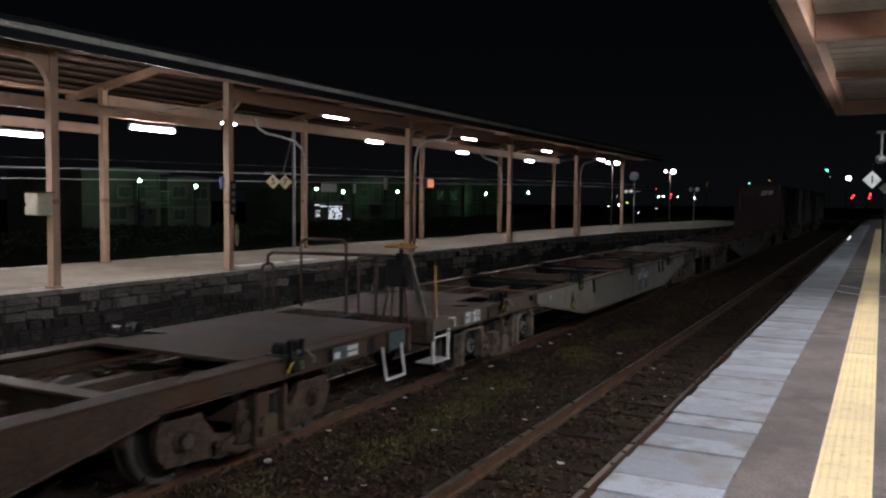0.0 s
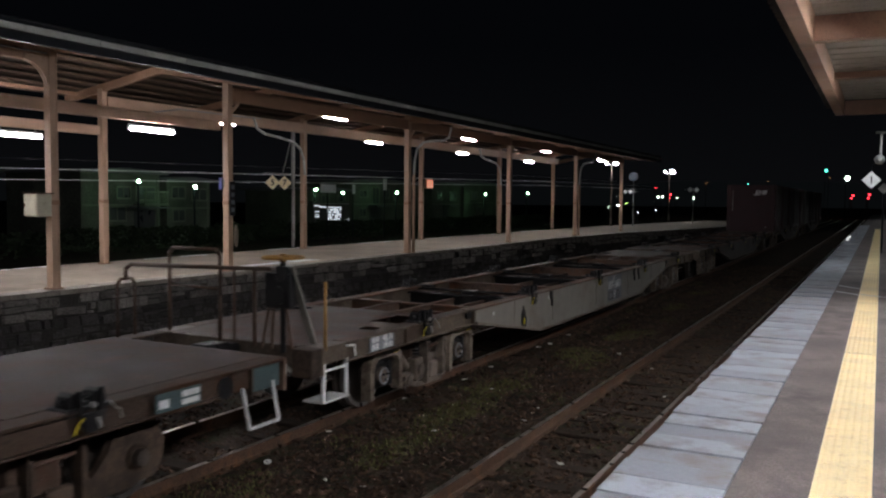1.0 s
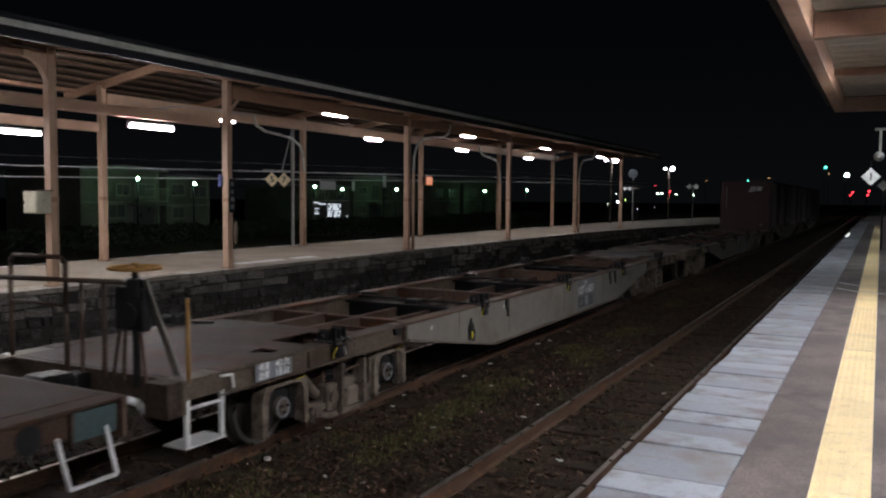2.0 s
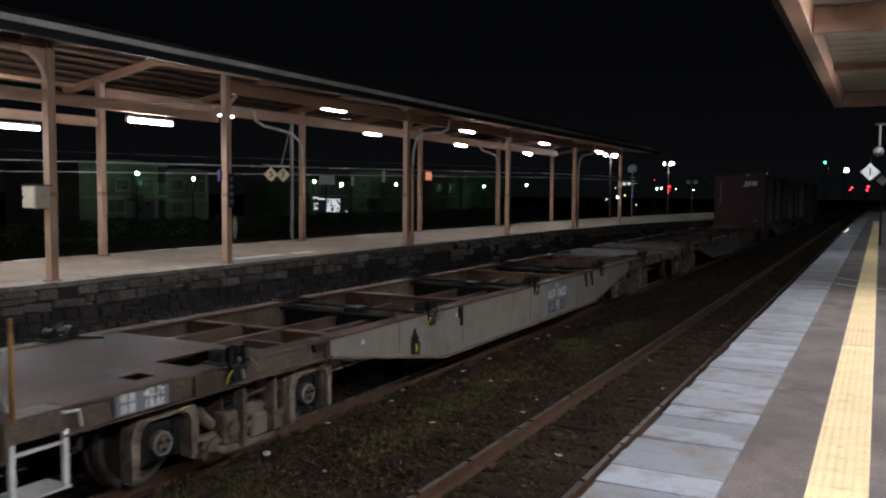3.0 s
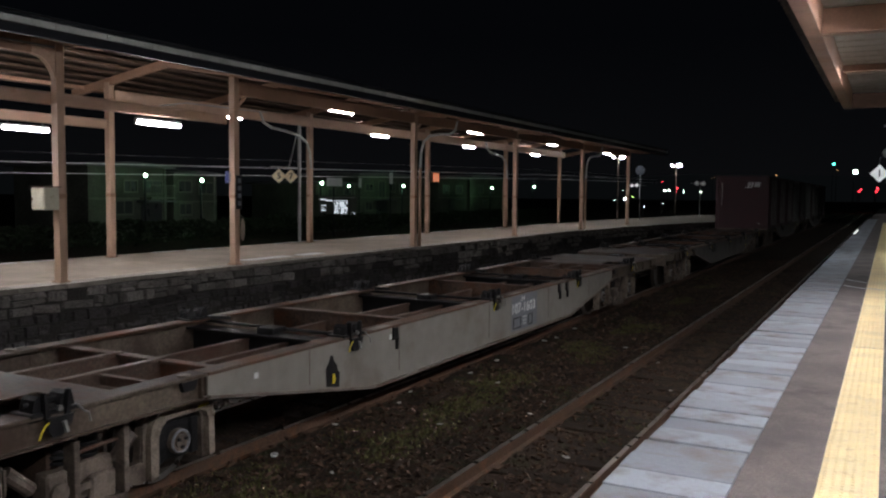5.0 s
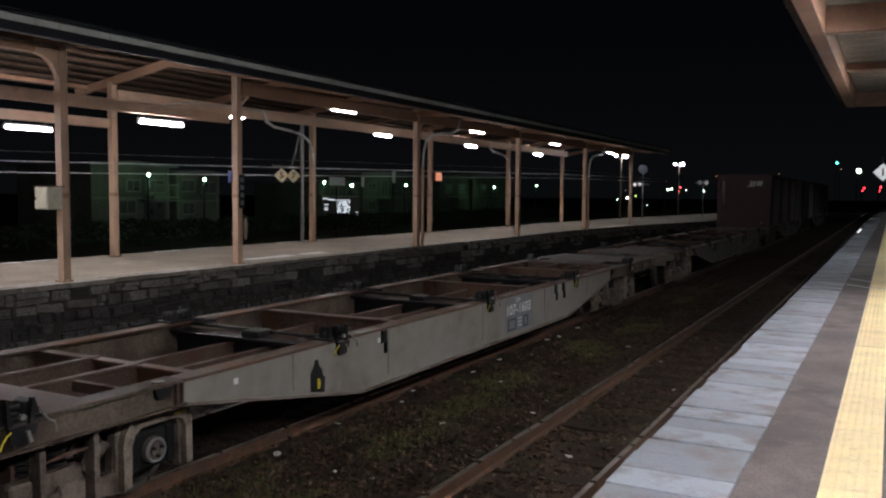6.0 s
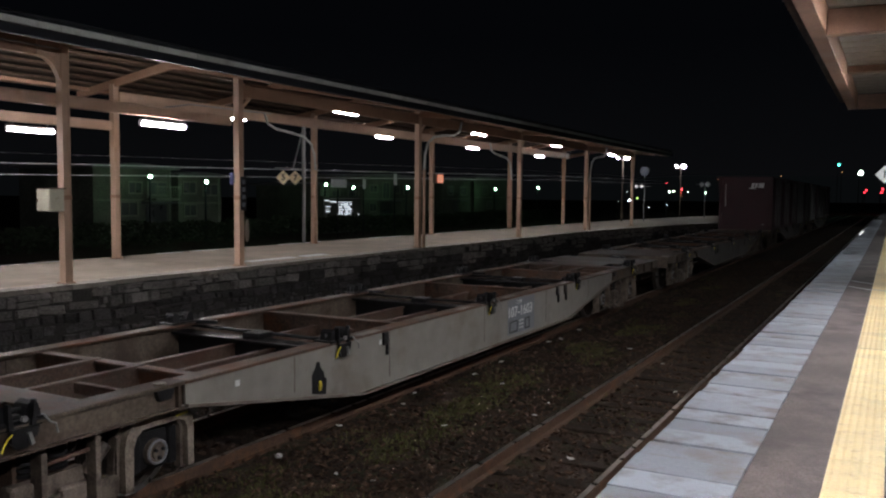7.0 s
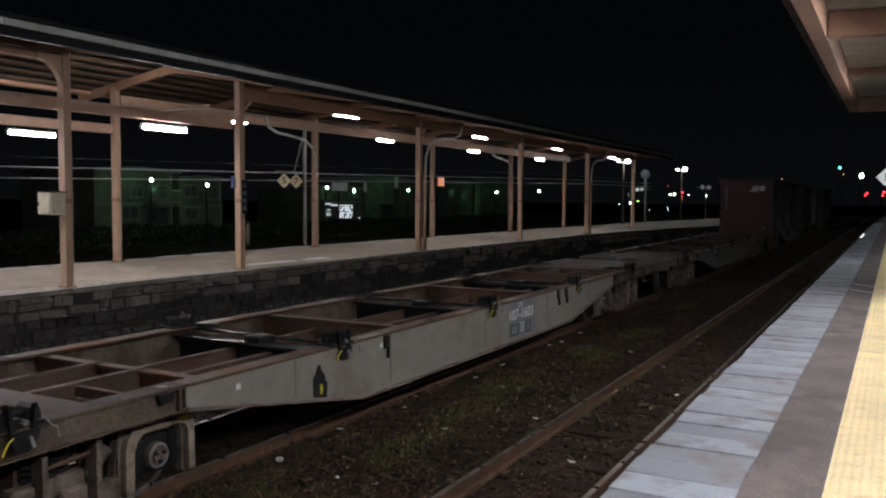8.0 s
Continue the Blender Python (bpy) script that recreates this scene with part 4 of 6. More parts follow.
def bogie_parts(wagon, yc, half, style):
    frames = {}
    for sx in (-1, 1):
        turn = 0 if sx > 0 else 180
        at = pose((-0.11 if style == "cast" else -0.19) * sx, yc, 0, 0, 0, turn)
        fr = part("bogie_frame", side_frame(style), M["bogie"] if style == "cast" else M["old_frame"], wagon, "cast steel bogie side frame", at=at)
        for s in (-1, 1):
            if style == "cast":      # deep horseshoe round the axle box
                o = [(-0.37, 0.17), (-0.375, 0.52), (-0.35, 0.63), (-0.29, 0.71), (-0.21, 0.745), (0.21, 0.745), (0.29, 0.725), (0.345, 0.67), (0.36, 0.60), (0.365, 0.22),
                     (0.295, 0.22), (0.29, 0.56), (0.26, 0.62), (0.19, 0.65), (-0.19, 0.645), (-0.25, 0.60), (-0.285, 0.52), (-0.29, 0.17)]
                part("horseshoe", prism(B(), [(s * half + u, v) for u, v in o], 0.99, 1.125), M["arch"], fr, "pale cast horseshoe over the axle box")
                part("paint_mark", beam(B(), (1.127, s * half + 0.16, 0.685), (1.127, s * half + 0.29, 0.69), 0.006, 0.016), M["yellow"], fr, "yellow paint mark")
            bm = box(B(), 0.90, 1.03, s * half - 0.17, s * half + 0.17, 0.25, 0.58, 0.03)
            part("axle_box", bm, M["black"] if style == "cast" else M["old_frame"], fr, "oily black axle box" if style == "cast" else "")
            bm = rod(B(), (1.03, s * half, WHEEL_R), (1.075, s * half, WHEEL_R), 0.110, 20)
            rod(bm, (1.075, s * half, WHEEL_R), (1.095, s * half, WHEEL_R), 0.060, 16)
            part("axle_cap", bm, M["bogie"] if style == "cast" else M["old_frame"], fr, "round grey bearing cap")
            bm = B()
            for k in range(20):
                a, b = k * 0.31416, (k + 1) * 0.31416
                rod(bm, (1.082, s * half + 0.096 * math.cos(a), WHEEL_R + 0.096 * math.sin(a)), (1.082, s * half + 0.096 * math.cos(b), WHEEL_R + 0.096 * math.sin(b)), 0.011, 5)
            part("ring", bm, M["cap"] if style == "cast" else M["old_frame"], fr, "pale ring round the bearing cap")
            for k in range(3):
                a = k * 2.094 + 0.5
                bm = rod(B(), (1.09, s * half + 0.046 * math.cos(a), WHEEL_R + 0.046 * math.sin(a)), (1.115, s * half + 0.046 * math.cos(a), WHEEL_R + 0.046 * math.sin(a)), 0.017, 6)
                part("cap_bolt", bm, M["black"], fr)
            if style == "cast":
                part("rubber_mount", box(B(), 0.95, 1.05, s * half - 0.24, s * half - 0.15, 0.26, 0.58, 0.01), M["black"], fr)
                part("rubber_mount", box(B(), 0.95, 1.05, s * half + 0.15, s * half + 0.24, 0.26, 0.58, 0.01), M["black"], fr)
        bm = B()
        for k in range(5):
            for dy in (-0.12, 0.12):
                bmesh.ops.create_cone(bm, cap_ends=True, segments=12, radius1=0.085, radius2=0.085, depth=0.026, matrix=Matrix.Translation((1.0, dy, 0.545 + k * 0.045)))
        part("coil_spring", bm, M["black"], fr, "black coil springs")
        pale = M["bogie"] if style == "cast" else M["old_frame"]
        for ya, yb, za, zb, xo in ((-0.14, -0.09, 0.16, 0.72, 1.20), (0.33, 0.38, 0.20, 0.74, 1.18)):
            part("hanger", box(B(), 1.07, xo, ya, yb, za, zb, 0.004), pale, fr, "flat hanger plate")
        part("slack_adjuster", rod(B(), (1.10, -0.12, 0.60), (1.10, 0.35, 0.62), 0.018, 8), M["rust"], fr)
        bm = box(B(), 1.07, 1.16, -0.34, -0.16, 0.22, 0.52, 0.02)
        box(bm, 1.07, 1.13, 0.06, 0.30, 0.18, 0.40, 0.02)
        rod(bm, (1.09, -0.25, 0.37), (1.19, -0.25, 0.37), 0.075, 14)
        beam(bm, (1.12, -0.62, 0.30), (1.12, -0.30, 0.17), 0.03, 0.06)
        beam(bm, (1.12, -0.30, 0.17), (1.12, 0.40, 0.15), 0.03, 0.06)
        part("brake_gear", bm, M["bogie"] if style == "cast" else M["old_frame"], fr, "grey brake cylinder and hangers")
        bm = beam(B(), (1.10, -0.55, 0.26), (1.10, 0.10, 0.34), 0.04, 0.06)
        rod(bm, (1.07, -0.52, 0.25), (1.16, -0.52, 0.25), 0.05, 10)
        beam(bm, (1.12, -0.52, 0.25), (1.12, -0.60, 0.16), 0.03, 0.07)
        part("brake_lever", bm, M["bogie"] if style == "cast" else M["old_frame"], fr)
    part("bolster", box(B(), -0.9, 0.9, yc - 0.22, yc + 0.22, 0.36, 0.74, 0.02), M["rust"], wagon)
    for s in (-1, 1):
        w = part("wheelset", WHEELSET, None, wagon, "steel wheelset")
        for me in TREADS:
            part("tread", me, None, w, "bright rolling tread")
        ROLLING.append((w, yc + s * half, WHEEL_R))


def lock_unit(wagon, sx, y):
    """A black container clamp on the edge of the frame with its yellow flag and chain."""
    x = sx * 1.13
    bm = B()
    for d in (-1, 1):      # two rounded lugs leaning apart, with a bar and a pin between
        o = [(y + d * 0.03, 0.97), (y + d * 0.05, 1.07), (y + d * 0.075, 1.125), (y + d * 0.115, 1.145), (y + d * 0.15, 1.12), (y + d * 0.165, 1.05), (y + d * 0.18, 0.97)]
        prism(bm, o if d > 0 else o[::-1], x - 0.09, x + 0.05)
        prism(bm, [(y + d * 0.06, 0.98), (y + d * 0.09, 1.16), (y + d * 0.105, 1.165), (y + d * 0.10, 0.98)][::d], x + sx * 0.055, x + sx * 0.10)
    box(bm, x - 0.05, x + 0.03, y - 0.05, y + 0.05, 0.97, 1.06, 0.012)
    box(bm, x - 0.15, x + 0.08, y - 0.2, y + 0.2, 1.0, 1.035, 0.008)
    rod(bm, (x - 0.02, y - 0.20, 1.085), (x - 0.02, y + 0.18, 1.095), 0.02, 8)
    prism(bm, [(y - 0.09, 0.99), (y - 0.09, 0.90), (y - 0.05, 0.85), (y + 0.03, 0.85), (y + 0.05, 0.90), (y + 0.10, 0.92), (y + 0.12, 0.99)], x + sx * 0.075, x + sx * 0.11)
    beam(bm, (x - sx * 0.13, y + 0.12, 1.03), (x - sx * 0.30, y + 0.30, 1.01), 0.06, 0.04)
    k = part("container_clamp", bm, M["black"], wagon, "black folding container clamp")
    part("pin", rod(B(), (x + sx * 0.10, y, 1.05), (x + sx * 0.125, y, 1.05), 0.022, 8), M["galv"], k)
    part("chain", pipe(B(), [(x + sx * 0.1, y + 0.16, 1.04), (x + sx * 0.125, y + 0.19, 0.99), (x + sx * 0.125, y + 0.23, 0.97), (x + sx * 0.125, y + 0.245, 0.90)], 0.007, 6), M["galv"], k)
    part("catch", beam(B(), (x + sx * 0.12, y + 0.03, 0.95), (x + sx * 0.12, y + 0.055, 0.87), 0.02, 0.025), M["galv"], k, "bare steel catch")
    part("flag", pipe(B(), [(x + sx * 0.12, y - 0.17, 0.86), (x + sx * 0.12, y - 0.15, 0.905), (x + sx * 0.12, y - 0.12, 0.945), (x + sx * 0.12, y - 0.09, 0.965)], 0.0065, 6), M["yellow"], k, "yellow marker strap")


def build_flat_wagon(railed):
    """Container flat wagon: fish-bellied side sills, open ladder frame, plated ends."""
    w = thing("container_flat_wagon", "empty grey container flat wagon with rusty deck edges", "freight wagon", "freight wagons")
    END = 9.65
    end_plate = M["end_deck"] if railed else M["old"]
    paint = M["wagon"] if railed else M["dull"]
    # deep sills
    for sx in (-1, 1):
        o = [(-5.93, 0.80), (-3.32, 0.36), (3.32, 0.36), (5.93, 0.80), (5.93, 0.985), (-5.93, 0.985)]
        sill = part("side_sill", prism(B(), o, sx * 1.175, sx * 1.19), paint, w, "grey fish-bellied side sill")
        oi = [(-5.93, 0.81), (-3.32, 0.37), (3.32, 0.37), (5.93, 0.81), (5.93, 0.98), (-5.93, 0.98)]
        part("inner_web", prism(B(), oi, sx * 1.150, sx * 1.172), M["grimy"], sill, "grimy grey inner face of the sill")
        bm = B()
        beam(bm, (sx * 1.14, -3.32, 0.352), (sx * 1.14, 3.32, 0.352), 0.12, 0.016)
        for s in (-1, 1):
            beam(bm, (sx * 1.14, s * 3.32, 0.352), (sx * 1.14, s * 5.93, 0.792), 0.12, 0.016)
        part("bottom_flange", bm, paint, sill)
        bm = box(B(), sx * 1.19, sx * 1.222, -3.32, 3.32, 0.350, 0.378)
        for s in (-1, 1):
            beam(bm, (sx * 1.206, s * 3.325, 0.364), (sx * 1.206, s * 5.93, 0.806), 0.032, 0.026)
        part("bottom_lip", bm, M["flange"], sill, "scuffed pale lip along the foot of the sill")
        part("top_flange", box(B(), sx * 1.01, sx * 1.205, -5.93, 5.93, 0.987, 1.015, 0.004), M["deck"], sill, "worn rusty top flange")
        for y in (-4.5, -2.75, -0.2, 2.2, 4.4):
            part("weld_seam", box(B(), sx * 1.19, sx * 1.1925, y - 0.006, y + 0.006, 0.45 if abs(y) < 3.3 else 0.62, 0.98), M["bogie"], sill)
        # recess with a yellow handle
        bm = prism(B(), [(-4.22, 0.545), (-3.99, 0.50), (-3.98, 0.66), (-4.02, 0.685), (-4.03, 0.74), (-4.09, 0.80), (-4.10, 0.855), (-4.15, 0.86), (-4.17, 0.80), (-4.23, 0.73)], sx * 1.1905, sx * 1.194)
        rc = part("valve_recess", bm, M["black"], sill, "black valve recess")
        part("handle", prism(B(), [(-4.115, 0.56), (-4.09, 0.56), (-4.07, 0.605), (-4.09, 0.66), (-4.115, 0.66)], sx * 1.195, sx * 1.205), M["yellow"], rc, "yellow valve handle")
        for ya, za in ((-5.34, 0.845), (-2.98, 0.855)):
            part("stencil", box(B(), sx * 1.1905, sx * 1.193, ya, ya + 0.06, za, za + 0.055), M["white_paint"], sill)
        # worn scuffs: bare pale streaks on the flange beside the clamps, painting in glints too
        for y in (-3.35, -0.95, 0.55, 2.9, 4.3):
            part("scuff", box(B(), sx * 1.09, sx * 1.203, y, y + 0.42, 1.0155, 1.0175), M["flange"], sill, "bare scuffed steel, pale for glints as well")
        for y in (-2.86, 2.72, 3.1):
            bm = B()
            box(bm, sx * 1.19, sx * 1.215, y - 0.05, y + 0.05, 0.84, 0.985)
            box(bm, sx * 1.19, sx * 1.22, y + 0.02, y + 0.05, 0.72, 0.86)
            part("hook", bm, M["black"], sill)
        # shallow sills over the bogies
        for s in (-1, 1):
            bm = box(B(), sx * 1.14, sx * 1.155, s * 5.94, s * 9.2, 0.80, 0.985)
            box(bm, sx * 1.08, sx * 1.20, s * 5.94, s * 9.2, 0.79, 0.805)
            box(bm, sx * 1.00, sx * 1.205, s * 5.94, s * 9.2, 0.987, 1.015, 0.004)
            for y in (6.0, 7.9, 8.5):
                box(bm, sx * 1.155, sx * 1.195, s * y - 0.01, s * y + 0.01, 0.805, 0.985)
            part("end_sill", bm, M["grimy"], w, "grimy channel sill over the bogie")
            lug = part("lashing_lug", prism(B(), [(s * 6.15 - 0.09, 0.984), (s * 6.15 - 0.06, 0.90), (s * 6.15 + 0.06, 0.90), (s * 6.15 + 0.10, 0.984)], sx * 1.158, sx * 1.20), M["black"], w, "black lashing lug under the flange")
            part("pad", rod(B(), (sx * 1.13, s * 6.15, 1.0190), (sx * 1.13, s * 6.15, 1.030), 0.055, 14), M["bogie"], lug)
            part("sill_cap", box(B(), sx * 1.0, sx * 1.207, s * 5.94, s * 9.2, 1.0155, 1.0185), end_plate, w)
    # centre sills and cross members
    for sx in (-1, 1):
        bm = box(B(), sx * 0.25, sx * 0.32, -5.55, 5.55, 0.83, 0.86, 0.004)
        box(bm, sx * 0.27, sx * 0.29, -6.9, 6.9, 0.45, 0.83)
        for s in (-1, 1):
            box(bm, sx * 0.25, sx * 0.32, s * 5.56, s * 6.9, 0.965, 1.0, 0.004)
            box(bm, sx * 0.27, sx * 0.29, s * 5.56, s * 6.9, 0.83, 0.965)
        part("centre_sill", bm, M["rust"], w, "rusty centre sill")
    for y in (-5.6, -3.72, -2.2, 0.0, 2.2, 3.72, 5.6):
        clamp = abs(y) in (3.72, 0.0)
        wide, top = (0.13, 0.93) if clamp else (0.06, 0.985)
        bm = box(B(), -1.145, 1.145, y - wide, y + wide, top - 0.03, top, 0.004)
        box(bm, -1.145, 1.145, y - 0.012, y + 0.012, 0.50 if abs(y) < 4 else 0.8, top - 0.03)
        if clamp:
            rod(bm, (-1.1, y + 0.17, 0.97), (1.1, y + 0.17, 0.97), 0.022, 8)
            box(bm, -0.12, 0.12, y - 0.06, y + 0.2, 0.93, 1.0, 0.01)
        part("cross_member", bm, M["black"] if clamp else M["deck"], w)
    # plated ends with their openings
    for s in (-1, 1):
        cells = [(-0.995, 0.62, 7.75, END - 0.03), (0.622, 0.995, 8.36, END - 0.03), (0.622, 0.995, 7.75, 8.16), (0.622, 0.78, 8.162, 8.358),
                 (-0.995, -0.62, 6.80, 7.748), (-0.618, 0.56, 6.80, 7.748), (0.562, 0.995, 6.80, 7.10)]
        for x0, x1, ya, yb in cells:
            part("deck_plate", box(B(), x0, x1, s * ya, s * yb, 1.001, 1.014), end_plate, w, "worn brown-grey steel deck plate")
        part("strut", box(B(), 0.37, 0.99, s * 6.30, s * 6.36, 0.90, 0.985), M["rust"], w)
        part("trimmer", box(B(), -0.99, 0.99, s * 6.74, s * 6.80, 0.86, 1.0), M["rust"], w)
        part("end_beam", box(B(), -1.2, 1.2, s * (END - 0.02), s * (END + 0.03), 0.72, 1.014, 0.006), M["grimy"], w)
        part("corner_plate", box(B(), -1.2, -0.99, s * 9.2, s * END, 0.84, 1.0145), M["grimy"], w)
        part("corner_plate", box(B(), 0.99, 1.2, s * 9.2, s * END, 0.84, 1.0145), M["grimy"], w)
        # coupler
        bm = box(B(), -0.10, 0.10, s * 9.6, s * 10.0, 0.76, 0.98, 0.02)
        box(bm, -0.17, 0.15, s * 9.98, s * 10.2, 0.70, 1.02, 0.04)
        part("coupler", bm, M["black"], w, "black knuckle coupler")
        part("brake_hose", pipe(B(), [(0.35, s * 9.66, 0.78), (0.36, s * 9.85, 0.66), (0.34, s * 10.02, 0.55), (0.30, s * 10.15, 0.60)], 0.03, 8), M["black"], w, smooth=True)
        bogie_parts(w, s * 7.05, 1.02, "cast")
    for sx in (-1, 1):
        for y in (-7.42, -3.72, 0.0, 3.72, 7.42):
            lock_unit(w, sx, y)
    # end railings, brake wheel, steps
    if railed:
        y = -9.78
        yl = y - 0.36      # the far end of the railing leans out over the coupler
        bm = pipe(B(), [(-1.12, yl - 0.12, 1.02), (-1.12, yl - 0.12, 1.60), (-1.12, yl - 0.08, 1.66), (-1.12, yl + 0.08, 1.66), (-1.12, yl + 0.12, 1.60), (-1.12, yl + 0.12, 1.02)], 0.018)
        part("grab_rail", bm, M["rust"], w, "dark tubular grab rail", smooth=True)
        part("foot_plate", box(B(), -1.2, -0.95, yl - 0.16, y + 0.12, 0.99, 1.015, 0.004), M["old_frame"], w, "dark foot plate at the wagon's end")
        bm = pipe(B(), [(-1.12, yl, 1.66), (-1.12, yl, 1.77), (-1.06, yl + 0.02, 1.82), (0.62, y, 1.82), (0.85, y, 1.81)], 0.022)
        for x in (-0.08, 0.40):
            pipe(bm, [(x, y, 0.98), (x, y, 1.80)], 0.022)
        part("end_railing", bm, M["rust"], w, "dark tubular end railing", smooth=True)
        bm = pipe(B(), [(-0.83, y, 1.06), (-0.83, y, 1.94), (-0.77, y, 2.0), (-0.13, y, 2.0), (-0.08, y, 1.94), (-0.08, y, 1.5)], 0.022)
        pipe(bm, [(-0.83, y, 1.58), (-0.08, y, 1.57)], 0.016)
        part("upper_railing", bm, M["rust"], w, smooth=True)
        bm = pipe(B(), [(0.78, y, 0.95), (0.78, y, 1.92)], 0.03)
        box(bm, 0.72, 0.86, y - 0.05, y + 0.05, 1.70, 1.86, 0.01)
        col = part("brake_column", bm, M["black"], w, "black handbrake column")
        bm = B()
        for i in range(20):
            a, b = i * 0.31416, (i + 1) * 0.31416
            rod(bm, (0.78 + 0.21 * math.cos(a), y + 0.21 * math.sin(a), 1.95), (0.78 + 0.21 * math.cos(b), y + 0.21 * math.sin(b), 1.95), 0.016, 6)
        for i in range(5):
            a = i * 1.2566
            rod(bm, (0.78, y, 1.96), (0.78 + 0.21 * math.cos(a), y + 0.21 * math.sin(a), 1.95), 0.012, 6)
        rod(bm, (0.78, y, 1.90), (0.78, y, 1.99), 0.03, 8)
        part("brake_wheel", bm, M["orange"], col, "ochre handbrake wheel")
        bm = box(B(), 0.56, 0.90, y - 0.03, y + 0.06, 1.42, 1.78, 0.012)
        rod(bm, (0.73, y - 0.05, 1.55), (0.73, y + 0.09, 1.55), 0.10, 14)
        part("brake_gear_box", bm, M["black"], w, "dark handbrake gear box")
        for xa, xb, za, zb in ((0.50, 0.60, 0.98, 1.45), (0.63, 0.66, 0.98, 1.45), (0.90, 0.82, 0.98, 1.45), (0.12, 0.12, 1.0, 1.80)):
            part("stay_rod", rod(B(), (xa, y, za), (xb, y, zb), 0.016, 6), M["rust"], w, "thin dark stay rod")
        part("column_brace", beam(B(), (0.88, y, 1.86), (0.97, -9.50, 1.02), 0.10, 0.02), paint, w, "grey slanted column brace")
        bm = pipe(B(), [(1.19, -9.60, 0.98), (1.19, -9.60, 1.70)], 0.016)
        part("corner_pole", bm, M["orange"], w, "ochre corner pole", smooth=True)
    part("tail_box", box(B(), 0.95, 1.21, -9.86, -9.69, 0.72, 1.02, 0.008), M["old_frame"], w, "dark steel corner box")
    bm = B()
    for ya in (-9.60, -9.18):
        box(bm, 1.15, 1.18, ya - 0.022, ya + 0.022, 0.43, 0.84)
    box(bm, 1.15, 1.17, -9.60, -9.18, 0.74, 0.765)
    box(bm, 0.92, 1.19, -9.63, -9.15, 0.415, 0.432)
    part("step", bm, M["white"], w, "white enamelled shunter's step")
    part("hand_hold", pipe(B(), [(1.16, -9.24, 0.98), (1.22, -9.22, 0.98), (1.22, -9.10, 0.97), (1.22, -9.08, 0.85)], 0.012, 6), M["white"], w)
    # load plate
    pl = part("load_plate", box(B(), 1.196, 1.201, -8.76, -8.22, 0.825, 0.995), M["blueplate"], w, "blue-grey plate with white load figures")
    for words, yy, z, size in (("40.7t", -8.375, 0.952, 0.105), ("18.6t", -8.375, 0.868, 0.105), ("荷重", -8.64, 0.952, 0.08), ("自重", -8.64, 0.868, 0.08)):
        part("lettering", text_mesh(words, size, M["letter"], 0.001), None, pl, at=pose(1.203, yy, z))
    pl = part("number_panel", box(B(), 1.1905, 1.1915, 0.62, 1.68, 0.43, 0.972), M["blueplate"], w, "blue-grey patch behind the number")
    for words, yy, z, size in (("107-1603", 1.10, 0.765, 0.26), ("コキ", 1.06, 0.905, 0.11)):
        part("lettering", text_mesh(words, size, M["letter"], 0.0006), None, pl, "white stencilled lettering", at=pose(1.1928, yy, z) @ Matrix.Diagonal((1, 1, 0.85, 1)))
    z0, z1 = 0.455, 0.635
    for y0, y1 in ((0.69, 1.0), (1.29, 1.48)):
        bm = B()
        for a in ((y0, y1, z0, z0 + 0.022), (y0, y1, z1 - 0.022, z1), (y0, y0 + 0.03, z0, z1), (y1 - 0.03, y1, z0, z1)):
            box(bm, 1.1905, 1.1945, *a)
        part("stencil_frame", bm, M["black"], pl, "black stencilled frame")
    for z in (0.49, 0.545, 0.60):
        for y in (1.07, 1.155):
            part("stencil", box(B(), 1.1905, 1.193, y, y + 0.065, z, z + 0.024), M["white_paint"], pl)
    return w


